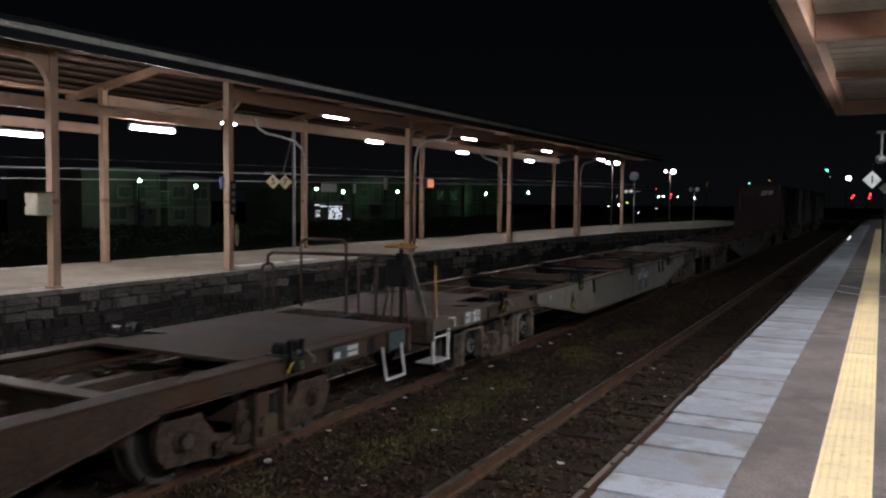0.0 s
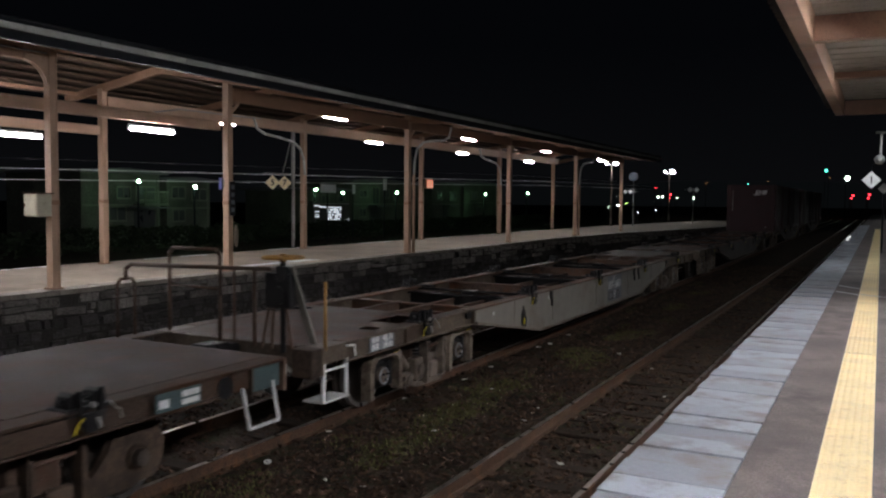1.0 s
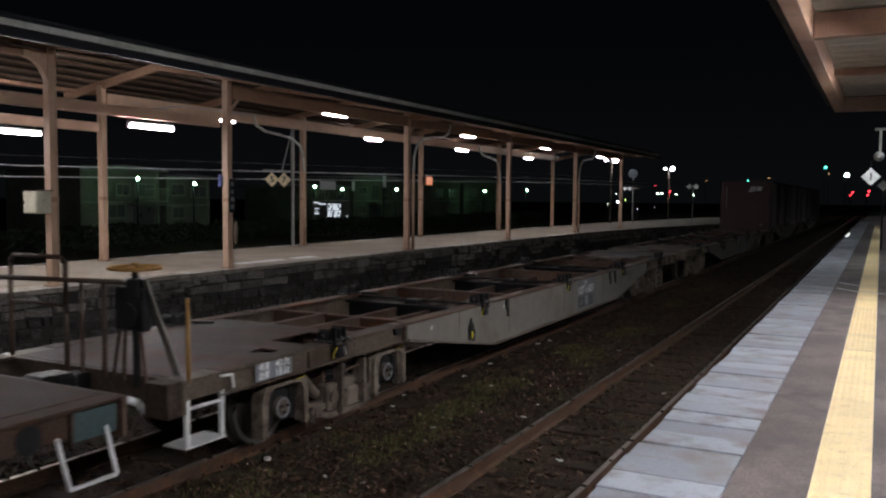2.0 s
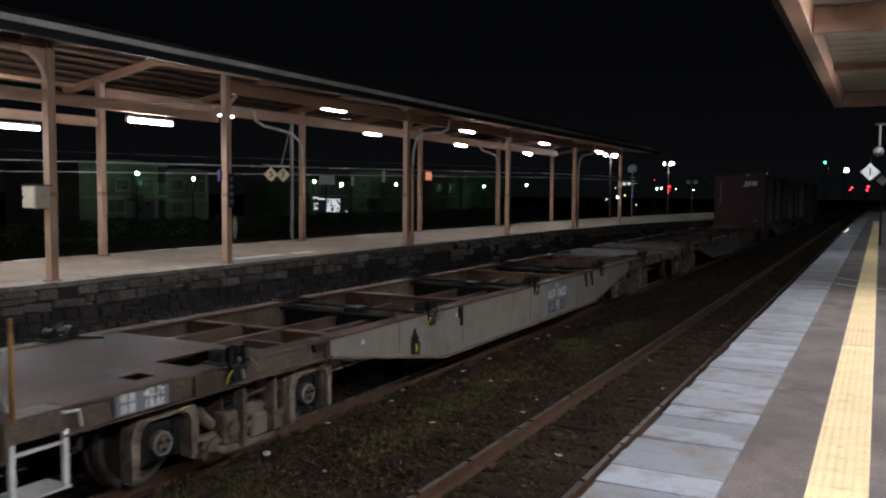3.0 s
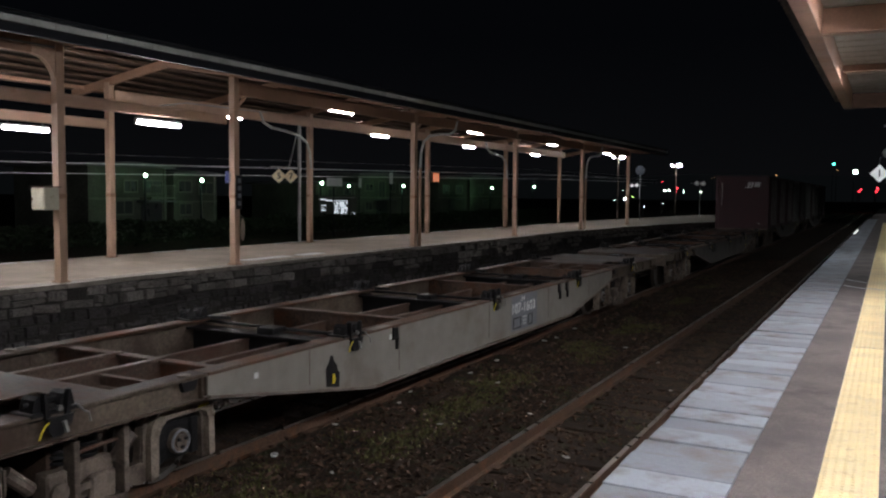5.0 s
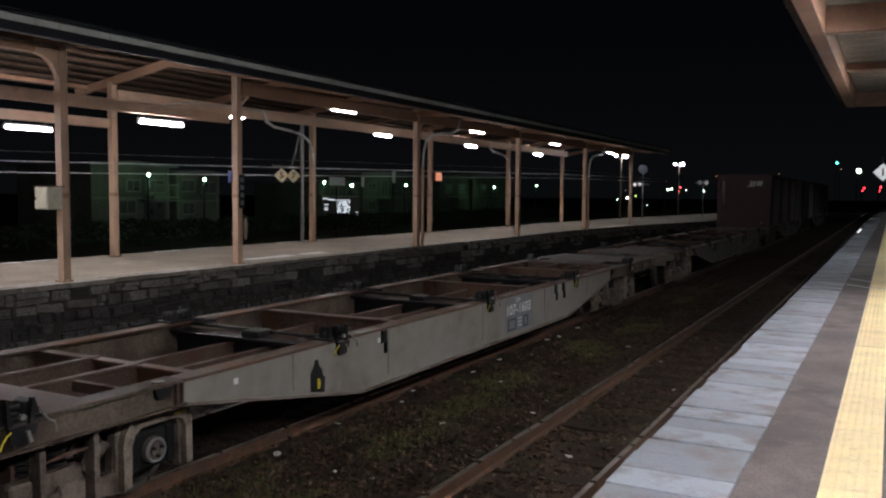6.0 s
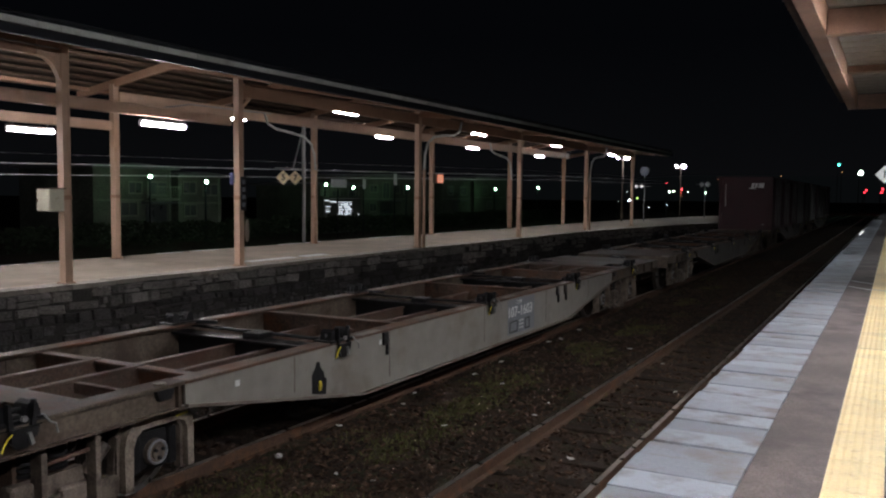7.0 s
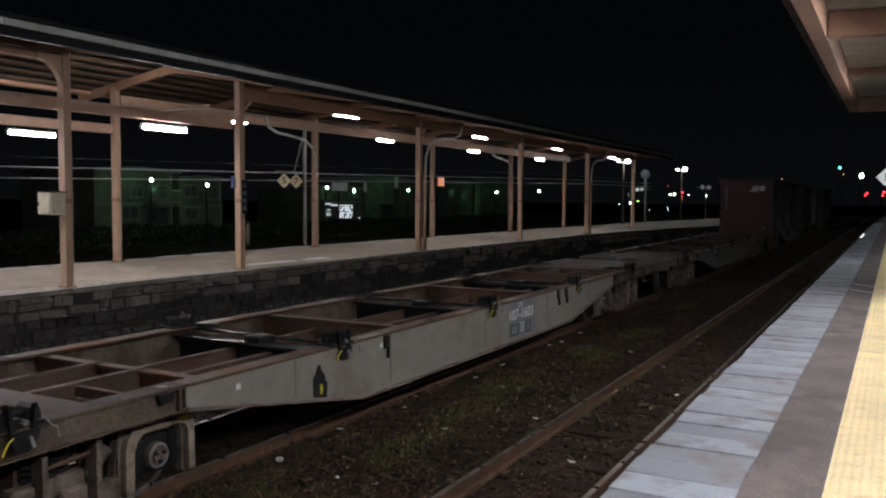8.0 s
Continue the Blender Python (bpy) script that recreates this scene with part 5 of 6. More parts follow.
def build_lead_wagon():
    """The older flat wagon ahead, only its rear end in view."""
    w = thing("old_flat_wagon", "older brown-grey flat wagon with a worn plated deck", "freight wagon", "freight wagons")
    E = 9.75     # rear end at local +E
    for sx in (-1, 1):
        o = [(-5.7, 0.40), (-3.5, 0.36), (3.5, 0.40), (5.75, 0.80), (5.75, 0.99), (-5.7, 0.99)]
        part("side_sill", prism(B(), o, sx * 1.17, sx * 1.19), M["old"], w, "grimy brown side sill")
        bm = box(B(), sx * 0.98, sx * 1.205, -9.5, E, 0.992, 1.02, 0.004)
        part("top_flange", bm, M["old"], w)
        bm = box(B(), sx * 1.13, sx * 1.15, 5.75, E, 0.80, 0.99)
        box(bm, sx * 1.08, sx * 1.20, 5.75, E - 0.9, 0.80, 0.815)
        part("end_sill", bm, M["old"], w)
        part("bottom_flange", beam(beam(B(), (sx * 1.13, 3.5, 0.39), (sx * 1.13, 5.75, 0.79), 0.14, 0.02), (sx * 1.13, -3.5, 0.36), (sx * 1.13, 3.5, 0.39), 0.14, 0.02), M["rust"], w)
        for y in (7.5, 3.8, 0.0):
            lock_unit(w, sx, y)
        bm = B()
        for ya in (9.20, 9.62):
            beam(bm, (sx * 1.16, ya, 0.82), (sx * 1.16, ya + 0.10, 0.42), 0.025, 0.03)
        beam(bm, (sx * 1.16, 9.30, 0.42), (sx * 1.16, 9.72, 0.42), 0.03, 0.025)
        part("stirrup_step", bm, M["white_paint"], w, "worn white stirrup step")
        bm = box(B(), sx * 1.152, sx * 1.165, 9.34, E - 0.03, 0.76, 0.98)
        part("end_panel", bm, M["greenplate"], w, "faded teal end panel")
        # flat black disc in place of a hole, its inner shade as colour
        part("pocket", rod(B(), (sx * 1.152, 8.98, 0.87), (sx * 1.160, 8.98, 0.87), 0.10, 16), M["black"], w, "black disc standing for a round shaded opening")
        part("pocket_rim", box(B(), sx * 1.152, sx * 1.185, 9.30, 9.325, 0.74, 0.985), M["old_frame"], w)
    for sx in (-1, 1):
        part("centre_sill", box(box(B(), sx * 0.2, sx * 0.34, -9, 6.9, 0.78, 0.81), sx * 0.26, sx * 0.28, -9, 9, 0.4, 0.78), M["rust"], w)
    for y in (5.45, 3.9, 2.4, 0.8, -1, -3, -5, -7):
        part("cross_member", box(box(B(), -1.17, 1.17, y - 0.1, y + 0.1, 0.96, 0.99), -1.17, 1.17, y - 0.01, y + 0.01, 0.6, 0.96), M["rust"], w)
    part("deck_plate", box(B(), -1.0, 1.0, 6.97, E, 0.985, 1.0235), M["old"], w, "worn plated deck")
    part("end_beam", box(B(), -1.2, 1.2, E, E + 0.05, 0.70, 1.02, 0.006), M["rust"], w)
    bm = box(B(), -0.10, 0.10, E, E + 0.25, 0.76, 0.98, 0.02)
    box(bm, -0.15, 0.17, E + 0.2, E + 0.45, 0.70, 1.02, 0.04)
    part("coupler", bm, M["black"], w, "black knuckle coupler")
    part("brake_hose", pipe(B(), [(0.55, E + 0.05, 0.80), (0.66, E + 0.2, 0.90), (0.78, E + 0.40, 0.86), (0.83, E + 0.48, 0.82), (0.88, E + 0.53, 0.73)], 0.034, 8), M["white"], w, "pale hose coupling", smooth=True)
    pl = part("label_plate", box(B(), 1.206, 1.212, 8.12, 8.62, 0.83, 0.985), M["greenplate"], w, "teal plate with white marks")
    for ya, yb, za, zb in ((8.40, 8.60, 0.85, 0.895), (8.40, 8.60, 0.915, 0.965), (8.15, 8.26, 0.86, 0.93)):
        part("mark", box(B(), 1.2125, 1.214, ya, yb, za, zb), M["white_paint"], pl)
    bogie_parts(w, 7.27, 0.96, "plain")
    bogie_parts(w, -7.2, 0.96, "plain")
    return w


def build_container(body):
    c = thing("freight_container", "twelve-foot maroon steel freight container", "container", "freight containers")
    hx, ly, h = 1.225, 1.83, 2.5
    side = []
    for i in range(13):
        yy = -ly + 0.14 + i * 0.26
        side += [(0.0, yy), (0.0, yy + 0.11), (0.025, yy + 0.14), (0.025, yy + 0.24)]
    o = [(hx - 0.035 + d, y) for d, y in side] + [(-hx + 0.035 - d, y) for d, y in side[::-1]]
    bm = prism(B(), o, 0.06, h - 0.05, "z")
    for sy in (-1, 1):
        box(bm, -hx + 0.125, hx - 0.125, sy * (ly - 0.14), sy * (ly - 0.03), 0.06, h - 0.05)
    part("body", bm, M[body], c)
    for sx in (-1, 1):
        for sy in (-1, 1):
            part("corner_post", box(B(), sx * (hx - 0.12), sx * hx, sy * (ly - 0.12), sy * ly, 0.0, h, 0.006), M[body], c)
    for z0, z1 in ((0.0, 0.16), (h - 0.13, h)):
        for sx in (-1, 1):
            part("rail", box(B(), sx * (hx - 0.10), sx * (hx - 0.004), -ly + 0.12, ly - 0.12, z0, z1), M[body], c)
        for sy in (-1, 1):
            part("rail", box(B(), -hx + 0.12, hx - 0.12, sy * (ly - 0.10), sy * (ly - 0.004), z0, z1), M[body], c)
    bm = B()
    for k, wd in ((0, 0.14), (1, 0.13), (2, 0.17), (3, 0.12)):
        x = 0.22 + k * 0.155
        prism(bm, [(x, 2.0), (x + wd - 0.02, 2.0), (x + wd + 0.03, 2.22), (x + 0.05, 2.22)], -ly - 0.006, -ly + 0.016, "y")
    prism(bm, [(0.12, 1.95), (0.45, 1.95), (0.45, 1.99), (0.13, 2.0)], -ly - 0.006, -ly + 0.016, "y")
    part("emblem", bm, M["white_paint"], c, "pale slanted emblem bars")
    part("door_bar", rod(B(), (-hx + 0.3, -ly - 0.02, 1.1), (-hx + 0.3, -ly - 0.02, 2.2), 0.02, 6), M["galv"], c)
    part("door_handle", rod(B(), (0.75, -ly - 0.02, 0.25), (0.85, -ly - 0.02, 0.25), 0.02, 6), M["galv"], c)
    for yy in (-0.9, -0.3, 0.3, 0.9):
        part("door_rod", rod(B(), (hx + 0.02, yy, 0.15), (hx + 0.02, yy, 2.35), 0.018, 6), M["galv"], c)
    return c


WAGON_Y = 10.93
wagon = build_flat_wagon(True)
MOVING.append((wagon, TRAIN_TRACK, WAGON_Y, 0, 0))
first_sets = len(ROLLING)
plain = build_flat_wagon(False)
tagged(plain, "grey container flat wagon of the same make, without end railings")
sets = ROLLING[first_sets:]
ROLLING[first_sets:] = [(o, y, -WHEEL_R) for o, y, r in sets]
MOVING.append((plain, TRAIN_TRACK, WAGON_Y + 20.4, 0, 180))   # the following wagons stand the other way round
for i in range(2, 4):
    ob = copy_thing(plain, pose(TRAIN_TRACK, WAGON_Y + 20.4 * i, 0, 0, 0, 180))
    tagged(ob, "grey container flat wagon loaded with freight containers")
    for k, o in enumerate([o for o in ob.children if o.name.startswith("wheelset")]):
        ROLLING.append((o, sets[k][1], -WHEEL_R))
    MOVING.append((ob, TRAIN_TRACK, WAGON_Y + 20.4 * i, 0, 180))
lead = build_lead_wagon()
MOVING.append((lead, TRAIN_TRACK, WAGON_Y - 20.05, 0, 0))
first = {c: build_container(c) for c in ("maroon", "pale")}
tagged(first["pale"], "twelve-foot pale grey steel freight container")
used = set()
for wi in (2, 3):
    for k in range(5):
        colour = "pale" if (wi, k) in ((2, 3), (3, 0), (3, 2)) else "maroon"
        y = WAGON_Y + 20.4 * wi + (k - 2) * 3.84
        if colour in used:
            ob = copy_thing(first[colour], pose(TRAIN_TRACK, y, 1.02))
        else:
            ob = first[colour]
            used.add(colour)
        MOVING.append((ob, TRAIN_TRACK, y, 1.02, 0))
# ---- beyond the platforms ----


def street_lamp(x, y, z, glow_mat, r=0.16, label="street lamp with a greenish-white mercury head on a pole"):
    s = thing("street_lamp", label, "street lamp", "street lamps", at=pose(x, y, 0))
    part("pole", rod(B(), (0, 0, GROUND - 0.1), (0, 0, z + 0.1), 0.07, 8, 0.05), M["gutter"], s)
    bm = B()
    bmesh.ops.create_uvsphere(bm, u_segments=10, v_segments=7, radius=r, matrix=Matrix.Translation((0.25, -0.2, z)))
    part("head", bm, glow_mat, s, "glowing lamp head", smooth=True)
    part("arm", pipe(B(), [(0, 0, z + 0.05), (0.25, -0.2, z + r + 0.03)], 0.03, 6), M["galv"], s)
    return s


def platform_lamp(x, y, z, base):
    s = thing("platform_lamp", "twin-headed white platform lamp on a steel pole", "lamp", "platform lamps", at=pose(x, y, 0))
    part("pole", rod(B(), (0, 0, base), (0, 0, z), 0.06, 10, 0.045), M["bogie"], s)
    part("arm", pipe(B(), [(-0.3, 0, z + 0.12), (0, 0, z - 0.05), (0.26, 0, z + 0.1)], 0.03, 6), M["galv"], s)
    for dx, big in ((-0.32, 0.46), (0.26, 1.0)):
        bm = B()
        bmesh.ops.create_uvsphere(bm, u_segments=12, v_segments=8, radius=0.5, matrix=Matrix.Translation((dx, 0, z + 0.1)) @ Matrix.Diagonal((0.31 * big, 0.28 * big, 0.24 * big, 1)))
        part("head", bm, M["mercury"], s, "glowing white lamp head", smooth=True)


platform_lamp(-15.0, 51.4, 4.85, PLAT)
platform_lamp(-14.9, 67.0, 4.85, PLAT)
LAMP_DIRS = [(-35, 32.0, 3.39), (-35, 36.1, 3.19), (-35, 47.6, 3.2), (-35, 58.65, 3.13), (-35, 75.7, 3.16), (-35, 86.9, 3.4), (-35, 50.92, 3.04)]
for x, y, z in LAMP_DIRS:
    street_lamp(x, y, z, M["street"], 0.085)
FAR = [(-0.0545, 0.0358, 260, "cyan", 0.30), (-0.0507, 0.0287, 260, "amber", 0.11), (-0.0331, 0.0271, 150, "yard", 0.36), (-0.0289, 0.0060, 170, "red", 0.16), (-0.0271, 0.0086, 172, "red", 0.18),
       (-0.0126, 0.0061, 170, "red", 0.17), (-0.0116, 0.0097, 172, "red", 0.20), (-0.1338, 0.0213, 160, "cyan", 0.12), (-0.1123, 0.0243, 200, "amber", 0.10), (-0.1793, 0.0211, 200, "amber", 0.06),
       (-0.238, 0.0161, 150, "red", 0.08), (-0.2349, 0.0058, 150, "yard", 0.17), (-0.2299, 0.0064, 150, "yard", 0.17), (-0.2204, 0.0087, 150, "red", 0.15), (-0.2216, 0.0042, 152, "red", 0.11),
       (-0.2215, 0.0008, 154, "amber", 0.08), (-0.2130, 0.0054, 170, "yard", 0.11), (-0.1937, 0.0049, 140, "yard", 0.17), (-0.2829, -0.0044, 120, "yard_white", 0.17), (-0.2732, -0.0020, 150, "lime", 0.14),
       (-0.2957, -0.0066, 130, "yard", 0.07), (-0.2589, -0.0128, 120, "yard_white", 0.06), (-0.2371, -0.0097, 120, "yard_white", 0.05), (-0.2855, 0.0055, 140, "yard", 0.06)]
for dx, dz, d, m, r in FAR:
    street_lamp(dx * d - 0.25, d + 0.2, EYE[2] + dz * d, M[m], r if r > 0.25 else r * 0.78, "far yard light glowing on its pole")


def house(y0, y1, top, windows, door=None, face=-37.0, balcony=None):
    """A plastered house whose street side stands at x = face, from y0 to y1; windows are (y0, y1, z0, z1)."""
    y, w, d = (y0 + y1) / 2, y1 - y0, 6.0
    s = thing("house", "two-storey plastered house dimly lit by a street lamp", "house", "houses beyond the yard", at=pose(face, y, 0))
    part("wall", box(B(), -d, 0, -w / 2, w / 2, GROUND, top), M["house"], s)
    bm = prism(B(), [(-w / 2 - 0.35, top + 0.004), (w / 2 + 0.35, top + 0.004), (w / 2 + 0.35, top + 0.14), (0, top + 0.30), (-w / 2 - 0.35, top + 0.14)], -d - 0.4, 0.4)
    part("roof", bm, M["house_roof"], s)
    part("band", box(B(), 0.003, 0.05, -w / 2, w / 2, top * 0.54, top * 0.54 + 0.10), M["trim_paint"], s, "pale storey band")
    part("down_pipe", rod(B(), (0.06, w / 2 - 0.25, GROUND), (0.06, w / 2 - 0.25, top), 0.05, 6), M["trim_paint"], s)
    for ya, yb, za, zb in windows:
        ya, yb = ya - y, yb - y
        wn = part("window", box(B(), 0.004, 0.02, ya, yb, za, zb), M["window"], s)
        bm = box(B(), 0.006, 0.07, ya - 0.09, yb + 0.09, za - 0.10, za)
        box(bm, 0.006, 0.07, ya - 0.09, yb + 0.09, zb, zb + 0.08)
        box(bm, 0.006, 0.06, ya - 0.09, ya, za, zb)
        box(bm, 0.006, 0.06, yb, yb + 0.09, za, zb)
        box(bm, 0.021, 0.045, (ya + yb) / 2 - 0.025, (ya + yb) / 2 + 0.025, za, zb)
        part("frame", bm, M["trim_paint"], wn)
    if door:
        part("door", box(B(), 0.004, 0.03, door[0] - y, door[1] - y, 0.1, door[2]), M["window"], s, "dark house door")
        part("door_hood", box(B(), 0.004, 0.9, door[0] - y - 0.3, door[1] - y + 0.3, door[2] + 0.08, door[2] + 0.18), M["house_roof"], s)
    if balcony:
        ya, yb, z = balcony
        bm = box(B(), 0.004, 0.95, ya - y, yb - y, z - 0.12, z)
        bal = part("balcony", bm, M["trim_paint"], s)
        part("handrail", box(B(), 0.91, 0.95, ya - y, yb - y, z + 0.62, z + 0.68), M["trim_paint"], bal)
        for k in range(int((yb - ya) / 0.14) + 1):
            part("baluster", box(B(), 0.92, 0.94, ya - y + k * 0.14, ya - y + k * 0.14 + 0.035, z + 0.001, z + 0.619), M["trim_paint"], bal)
    return s


house(30.0, 35.4, 3.85, [(32.34, 33.17, 2.54, 3.08), (33.7, 35.0, 2.45, 3.1), (31.78, 32.86, 1.31, 1.98)], (33.5, 35.0, 1.85), balcony=(33.4, 35.2, 2.22))
house(35.95, 39.5, 3.5, [(36.33, 37.29, 2.56, 3.15), (37.96, 39.15, 2.45, 3.05), (36.4, 37.3, 1.2, 1.8)])
house(49.7, 54.9, 3.15, [(51.2, 52.1, 2.2, 2.8), (53.3, 54.2, 2.2, 2.8)])
house(55.3, 63.6, 3.95, [(56.31, 57.35, 2.77, 3.24), (58.25, 59.2, 2.2, 3.5), (60.0, 60.8, 2.71, 3.38), (61.6, 62.5, 2.6, 3.3), (56.3, 57.2, 1.2, 1.8)], (57.9, 59.6, 1.9))
house(68.5, 74.6, 3.95, [(69.5, 70.6, 2.6, 3.3), (72.2, 73.4, 2.6, 3.3)], (70.8, 71.8, 1.9))
house(75.2, 83.4, 4.2, [(77, 78.2, 2.7, 3.4), (79.8, 81.0, 2.7, 3.4), (78.2, 79.4, 1.2, 1.9)])

sh = thing("lit_shopfront", "small lit shopfront glowing across the yard", "shop", at=pose(-34, 48.2, GROUND))
part("wall", box(B(), -2.0, 0, -2.2, 2.4, 0, 2.55), M["house"], sh)
rng = random.Random(5)
panes = [(-2.0, -1.42, 2.22, 2.29), (-1.38, -0.75, 2.13, 2.21), (-0.72, 1.2, 2.12, 2.17), (-1.9, -1.38, 1.82, 1.87), (-1.88, -1.5, 1.64, 1.68), (-1.9, -1.42, 1.48, 1.55), (1.85, 2.1, 1.15, 1.30)]
for i in range(9):
    for j in range(5):
        if rng.random() < 0.78:
            ya, za = -0.52 + i * 0.19 + rng.uniform(0, 0.04), 1.22 + j * 0.175
            panes.append((ya, ya + rng.uniform(0.10, 0.17), za, za + rng.uniform(0.10, 0.16)))
for ya, yb, za, zb in panes:
    part("lit_pane", box(B(), 0.004, 0.03, ya, yb, za, zb), M["shop"], sh, "glowing pane")
part("canopy", box(B(), 0.0, 0.5, -2.1, 1.5, 2.36, 2.42), M["galv"], sh)

# clipped hedge and scrub before the houses
rng = random.Random(21)
hd = thing("hedge", "black hedge and scrub along the far side of the yard", "hedge")
for y0 in range(22, 86, 4):
    verts, faces = [], []
    for _ in range(700):
        y, x = y0 + rng.uniform(-0.3, 4.3), -33.0 + rng.gauss(0, 0.4)
        z = GROUND + (1.15 + 0.35 * noise.noise((y * 0.5, 3.0, 1.0))) * rng.random() ** 0.6
        r, a = rng.uniform(0.06, 0.16), rng.uniform(0, 6.3)
        k = len(verts)
        verts += [(x - r * math.cos(a), y - r * math.sin(a), z), (x + r * math.cos(a), y + r * math.sin(a), z + rng.uniform(-0.08, 0.08)), (x + rng.uniform(-r, r), y + rng.uniform(-r, r), z + r)]
        faces.append((k, k + 1, k + 2))
    part("bush", stuff_mesh("bush", verts, faces, M["hedge"]), None, hd, "dark leafy bush")

# boards and signs standing in the yard
for y0, y1, z0, z1, x in ((41.4, 43.0, 2.95, 3.45, -30), (44.85, 45.15, 2.9, 3.5, -30), (48.6, 49.0, 3.2, 3.95, -30)):
    yb = thing("yard_board", "pale notice board on a pole in the dark yard", "sign", "yard boards", at=pose(x, (y0 + y1) / 2, 0))
    part("board", box(B(), 0, 0.03, (y0 - y1) / 2, (y1 - y0) / 2, z0, z1), M["white_paint"], yb)
    part("pole", rod(B(), (-0.05, 0, GROUND), (-0.05, 0, z1), 0.035, 6), M["gutter"], yb)
# dark hill rim added all round, far beyond the yard; emission paints town haze
haze_glow = bpy.data.materials.new("haze_emission")
haze_glow.use_nodes = True
haze_glow.node_tree.nodes["Principled BSDF"].inputs["Base Color"].default_value = (0.01, 0.012, 0.014, 1)
haze_glow.node_tree.nodes["Principled BSDF"].inputs["Emission Color"].default_value = (0.50, 0.60, 0.68, 1)
haze_glow.node_tree.nodes["Principled BSDF"].inputs["Emission Strength"].default_value = 0.0046
ring = []
for i in range(180):
    a = i * math.pi / 90
    h = 14 + 7 * noise.noise((4 * math.cos(a), 4 * math.sin(a), 1.0)) + 2 * noise.noise((20 * math.cos(a), 20 * math.sin(a), 2.0))
    ring += [(560 * math.cos(a), 560 * math.sin(a), GROUND - 1), (560 * math.cos(a), 560 * math.sin(a), h), (572 * math.cos(a), 572 * math.sin(a), h), (572 * math.cos(a), 572 * math.sin(a), GROUND - 1)]
quads = []
for i in range(180):
    p, q = 4 * i, 4 * ((i + 1) % 180)
    quads += [(p, q, q + 1, p + 1), (p + 1, q + 1, q + 2, p + 2), (p + 2, q + 2, q + 3, p + 3)]
tagged(new("backdrop", stuff_mesh("backdrop", ring, quads, haze_glow)), "added dark rim round the horizon, faintly glowing as haze", "backdrop", kind="structure")

# overhead wires beyond the far platform
wr = thing("overhead_wires", "thin overhead wires across the yard", "wires")
for x, z0, z1 in ((-22, 3.35, 3.72), (-22, 3.03, 3.42), (-25, 3.75, 4.2)):
    part("mast", rod(B(), (x, 6, GROUND), (x, 6, z0 + 0.3), 0.05, 6), M["galv"], wr) if x != -22 or z0 > 3.2 else None
    part("wire", pipe(B(), [(x, -5, z0 - 0.3), (x, 15, z0), (x, 60, z1 + 0.3), (x, 90, z1 + 0.5)], 0.014 if x == -22 else 0.007, 5), M["letter" if x == -22 else "galv"], wr)

# platform one's number board on its pole
sg = diamond(-0.257, 25.0, 3.195, 0.235, "1", "numbered boards", -90)
diamond(0.05, 30.0, 3.05, 0.17, "", "numbered boards", -90)
pl = thing("sign_pole", "steel gantry pole from which the track number board hangs", "pole")
part("pole", rod(B(), (1.9, 25.06, PLAT), (1.9, 25.06, 4.6), 0.06, 10), M["galv"], pl)
part("arm", rod(B(), (1.9, 25.06, 4.45), (-0.20, 25.06, 4.45), 0.035, 8), M["galv"], pl)
part("drop_rod", rod(B(), (-0.063, 25.06, 3.70), (-0.063, 25.06, 4.45), 0.028, 8), M["galv"], pl)
part("lower_rod", pipe(B(), [(-0.063, 25.06, 3.72), (-0.257, 25.06, 3.60), (-0.257, 25.06, 3.05)], 0.018, 8), M["gutter"], pl, "dark thin rod behind the board")
part("pole", rod(B(), (0.05, 30.06, PLAT), (0.05, 30.06, 3.2), 0.03, 8), M["gutter"], pl)
hs = thing("horn_speaker", "grey horn loudspeaker hung over the platform", "loudspeaker", at=pose(-0.08, 25.0, 3.735))
bm = B()
bmesh.ops.create_cone(bm, cap_ends=True, segments=16, radius1=0.13, radius2=0.05, depth=0.20, matrix=Matrix.Translation((0, -0.1, 0)) @ Euler((math.pi / 2, 0, 0)).to_matrix().to_4x4())
part("horn", bm, M["galv"], hs, smooth=False)
part("driver", rod(B(), (0, 0.0, 0), (0, 0.12, 0), 0.06, 12), M["gutter"], hs)
for x, y, z, r in ((-12.28, 62.0, 3.46, 0.20), (-11.83, 62.0, 3.46, 0.20), (-14.41, 52.5, 3.19, 0.15), (-14.1, 52.5, 3.20, 0.15)):
    diamond(x, y, z, r, "", "track number signs", -90)
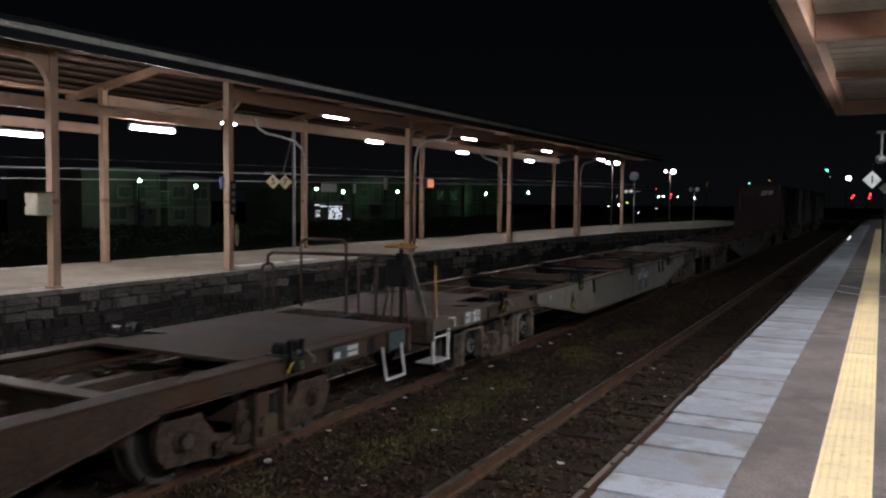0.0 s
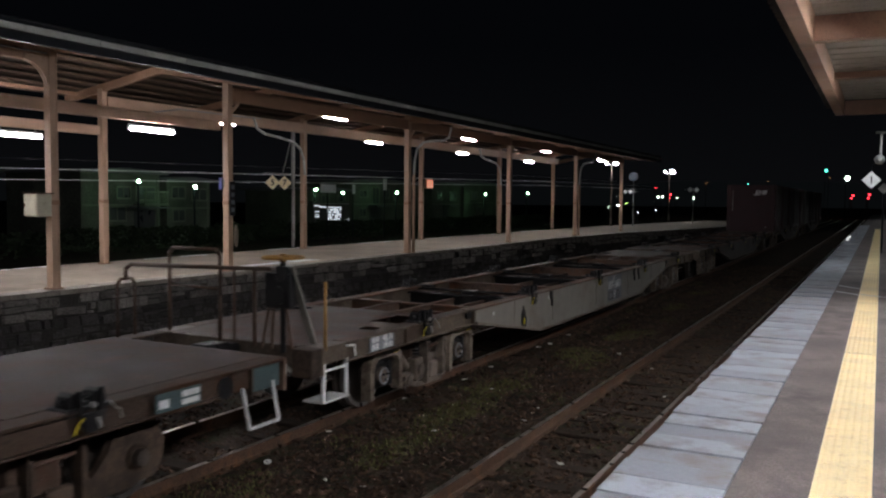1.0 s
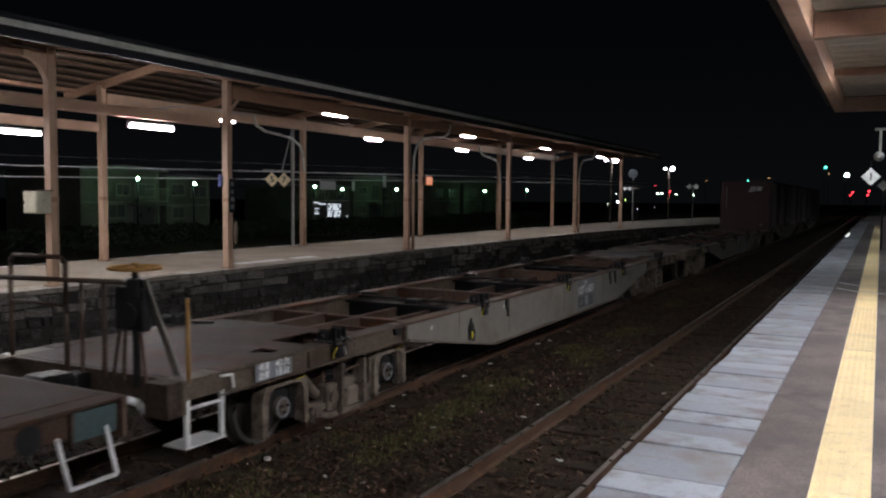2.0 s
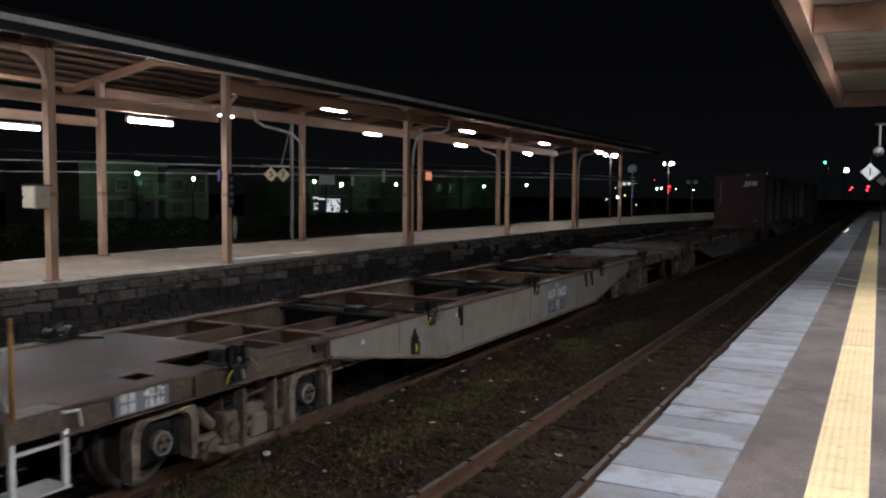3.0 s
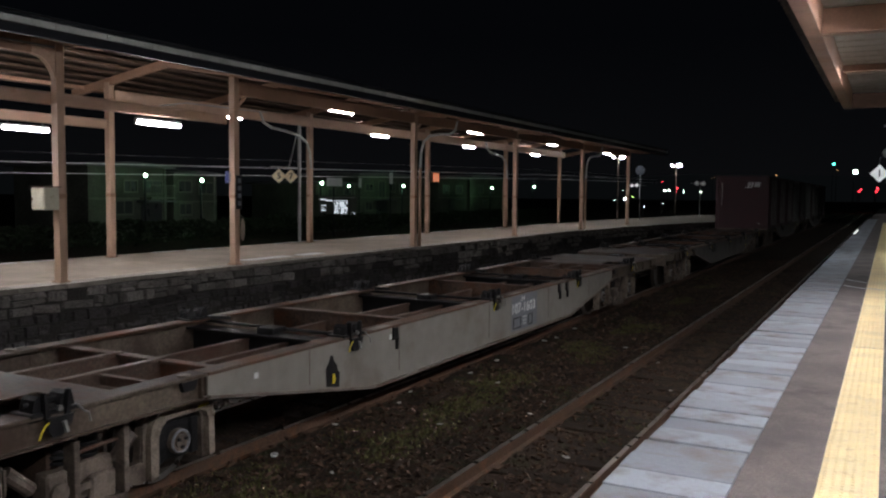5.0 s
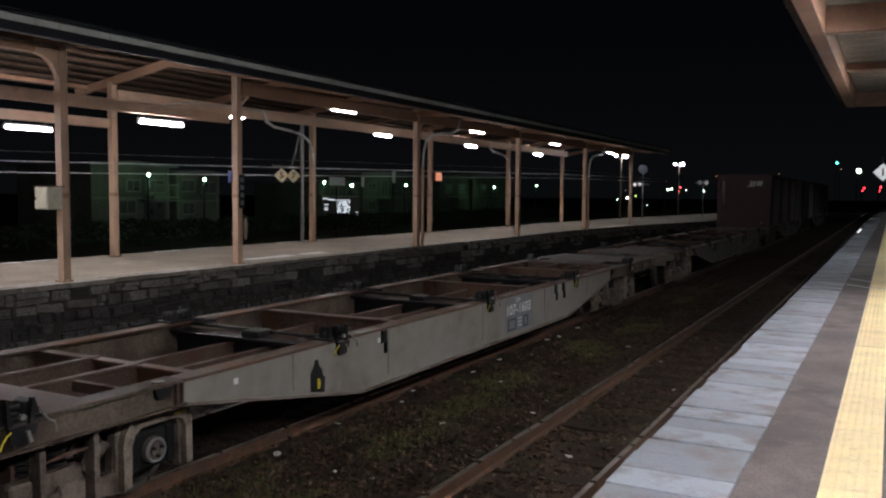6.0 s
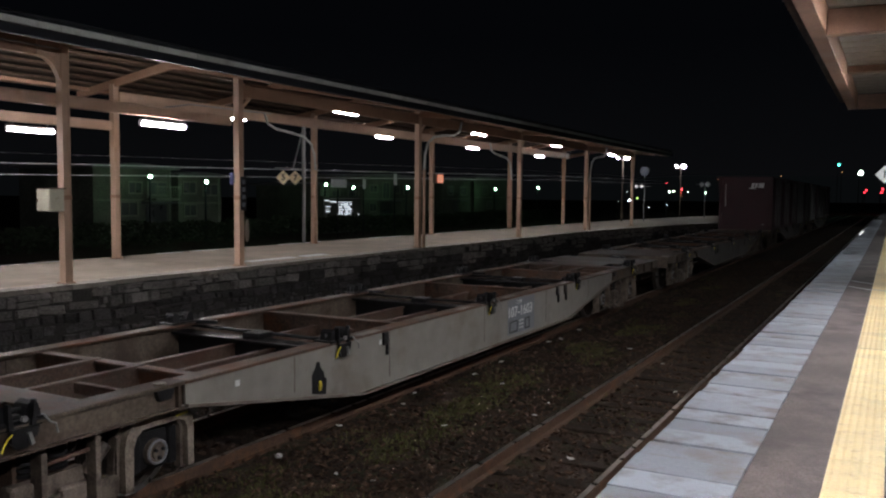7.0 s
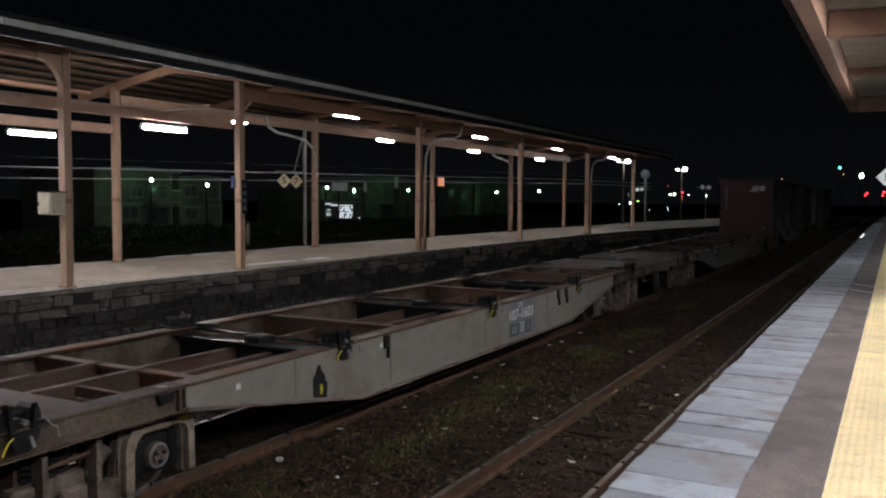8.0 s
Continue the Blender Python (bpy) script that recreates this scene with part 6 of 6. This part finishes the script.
for x, y, z, za in ((-12.05, 62.057, 3.6, 3.46), (-13.91, 52.557, 4.2, 3.195)):
    sp = thing("sign_pole", "slim steel pole carrying two number boards", "pole")
    part("pole", rod(B(), (x, y, PLAT), (x, y, z), 0.03, 8), M["galv"], sp)
    part("arm", rod(B(), (x - 0.65, y - 0.03, za), (x + 0.4, y - 0.03, za), 0.015, 6), M["galv"], sp)
# lamps along the open end of platform one
for yy in (23.6, 34.0, 48.0, 64.0, 84.0):
    hl = thing("hooded_lamp", "white lamp under a deep hood on a platform pole", "lamp", "hooded platform lamps", at=pose(2.4 if yy > 30 else 0.6, yy, 0))
    part("pole", rod(B(), (0.3, 0, PLAT), (0.3, 0, 5.0), 0.05, 8), M["galv"], hl)
    part("arm", pipe(B(), [(0.3, 0, 4.95), (0, 0, 4.98)], 0.025, 6), M["galv"], hl)
    bm = B()
    bmesh.ops.create_cone(bm, cap_ends=False, segments=20, radius1=0.27, radius2=0.10, depth=0.20, matrix=Matrix.Translation((0, 0, 4.86)))
    bmesh.ops.solidify(bm, geom=bm.faces[:], thickness=0.01)
    part("hood", bm, M["gutter"], hl, "deep dark hood")
    part("hood_top", rod(B(), (0, 0, 4.955), (0, 0, 4.985), 0.11, 16), M["gutter"], hl)
    bm = B()
    bmesh.ops.create_uvsphere(bm, u_segments=12, v_segments=8, radius=0.075, matrix=Matrix.Translation((0, 0, 4.87)))
    part("bulb", bm, M["bulb"], hl, "glowing white bulb", smooth=True)
mk = thing("edge_marker", "small lit white marker strip on the platform edge", "marker", at=pose(-1.255, 41.6, PLAT + 0.006))
part("block", box(B(), -0.03, 0.03, -2.0, 2.0, 0, 0.03, 0.008), M["marker"], mk)
dm = thing("round_mirror", "round dark platform mirror on a pole", "mirror")
part("disc", rod(B(), (-13.91, 52.45, 4.13), (-13.91, 52.48, 4.13), 0.27, 24), M["gutter"], dm)
part("rim", rod(B(), (-13.91, 52.485, 4.13), (-13.91, 52.52, 4.13), 0.30, 24), M["gutter"], dm)

motions()
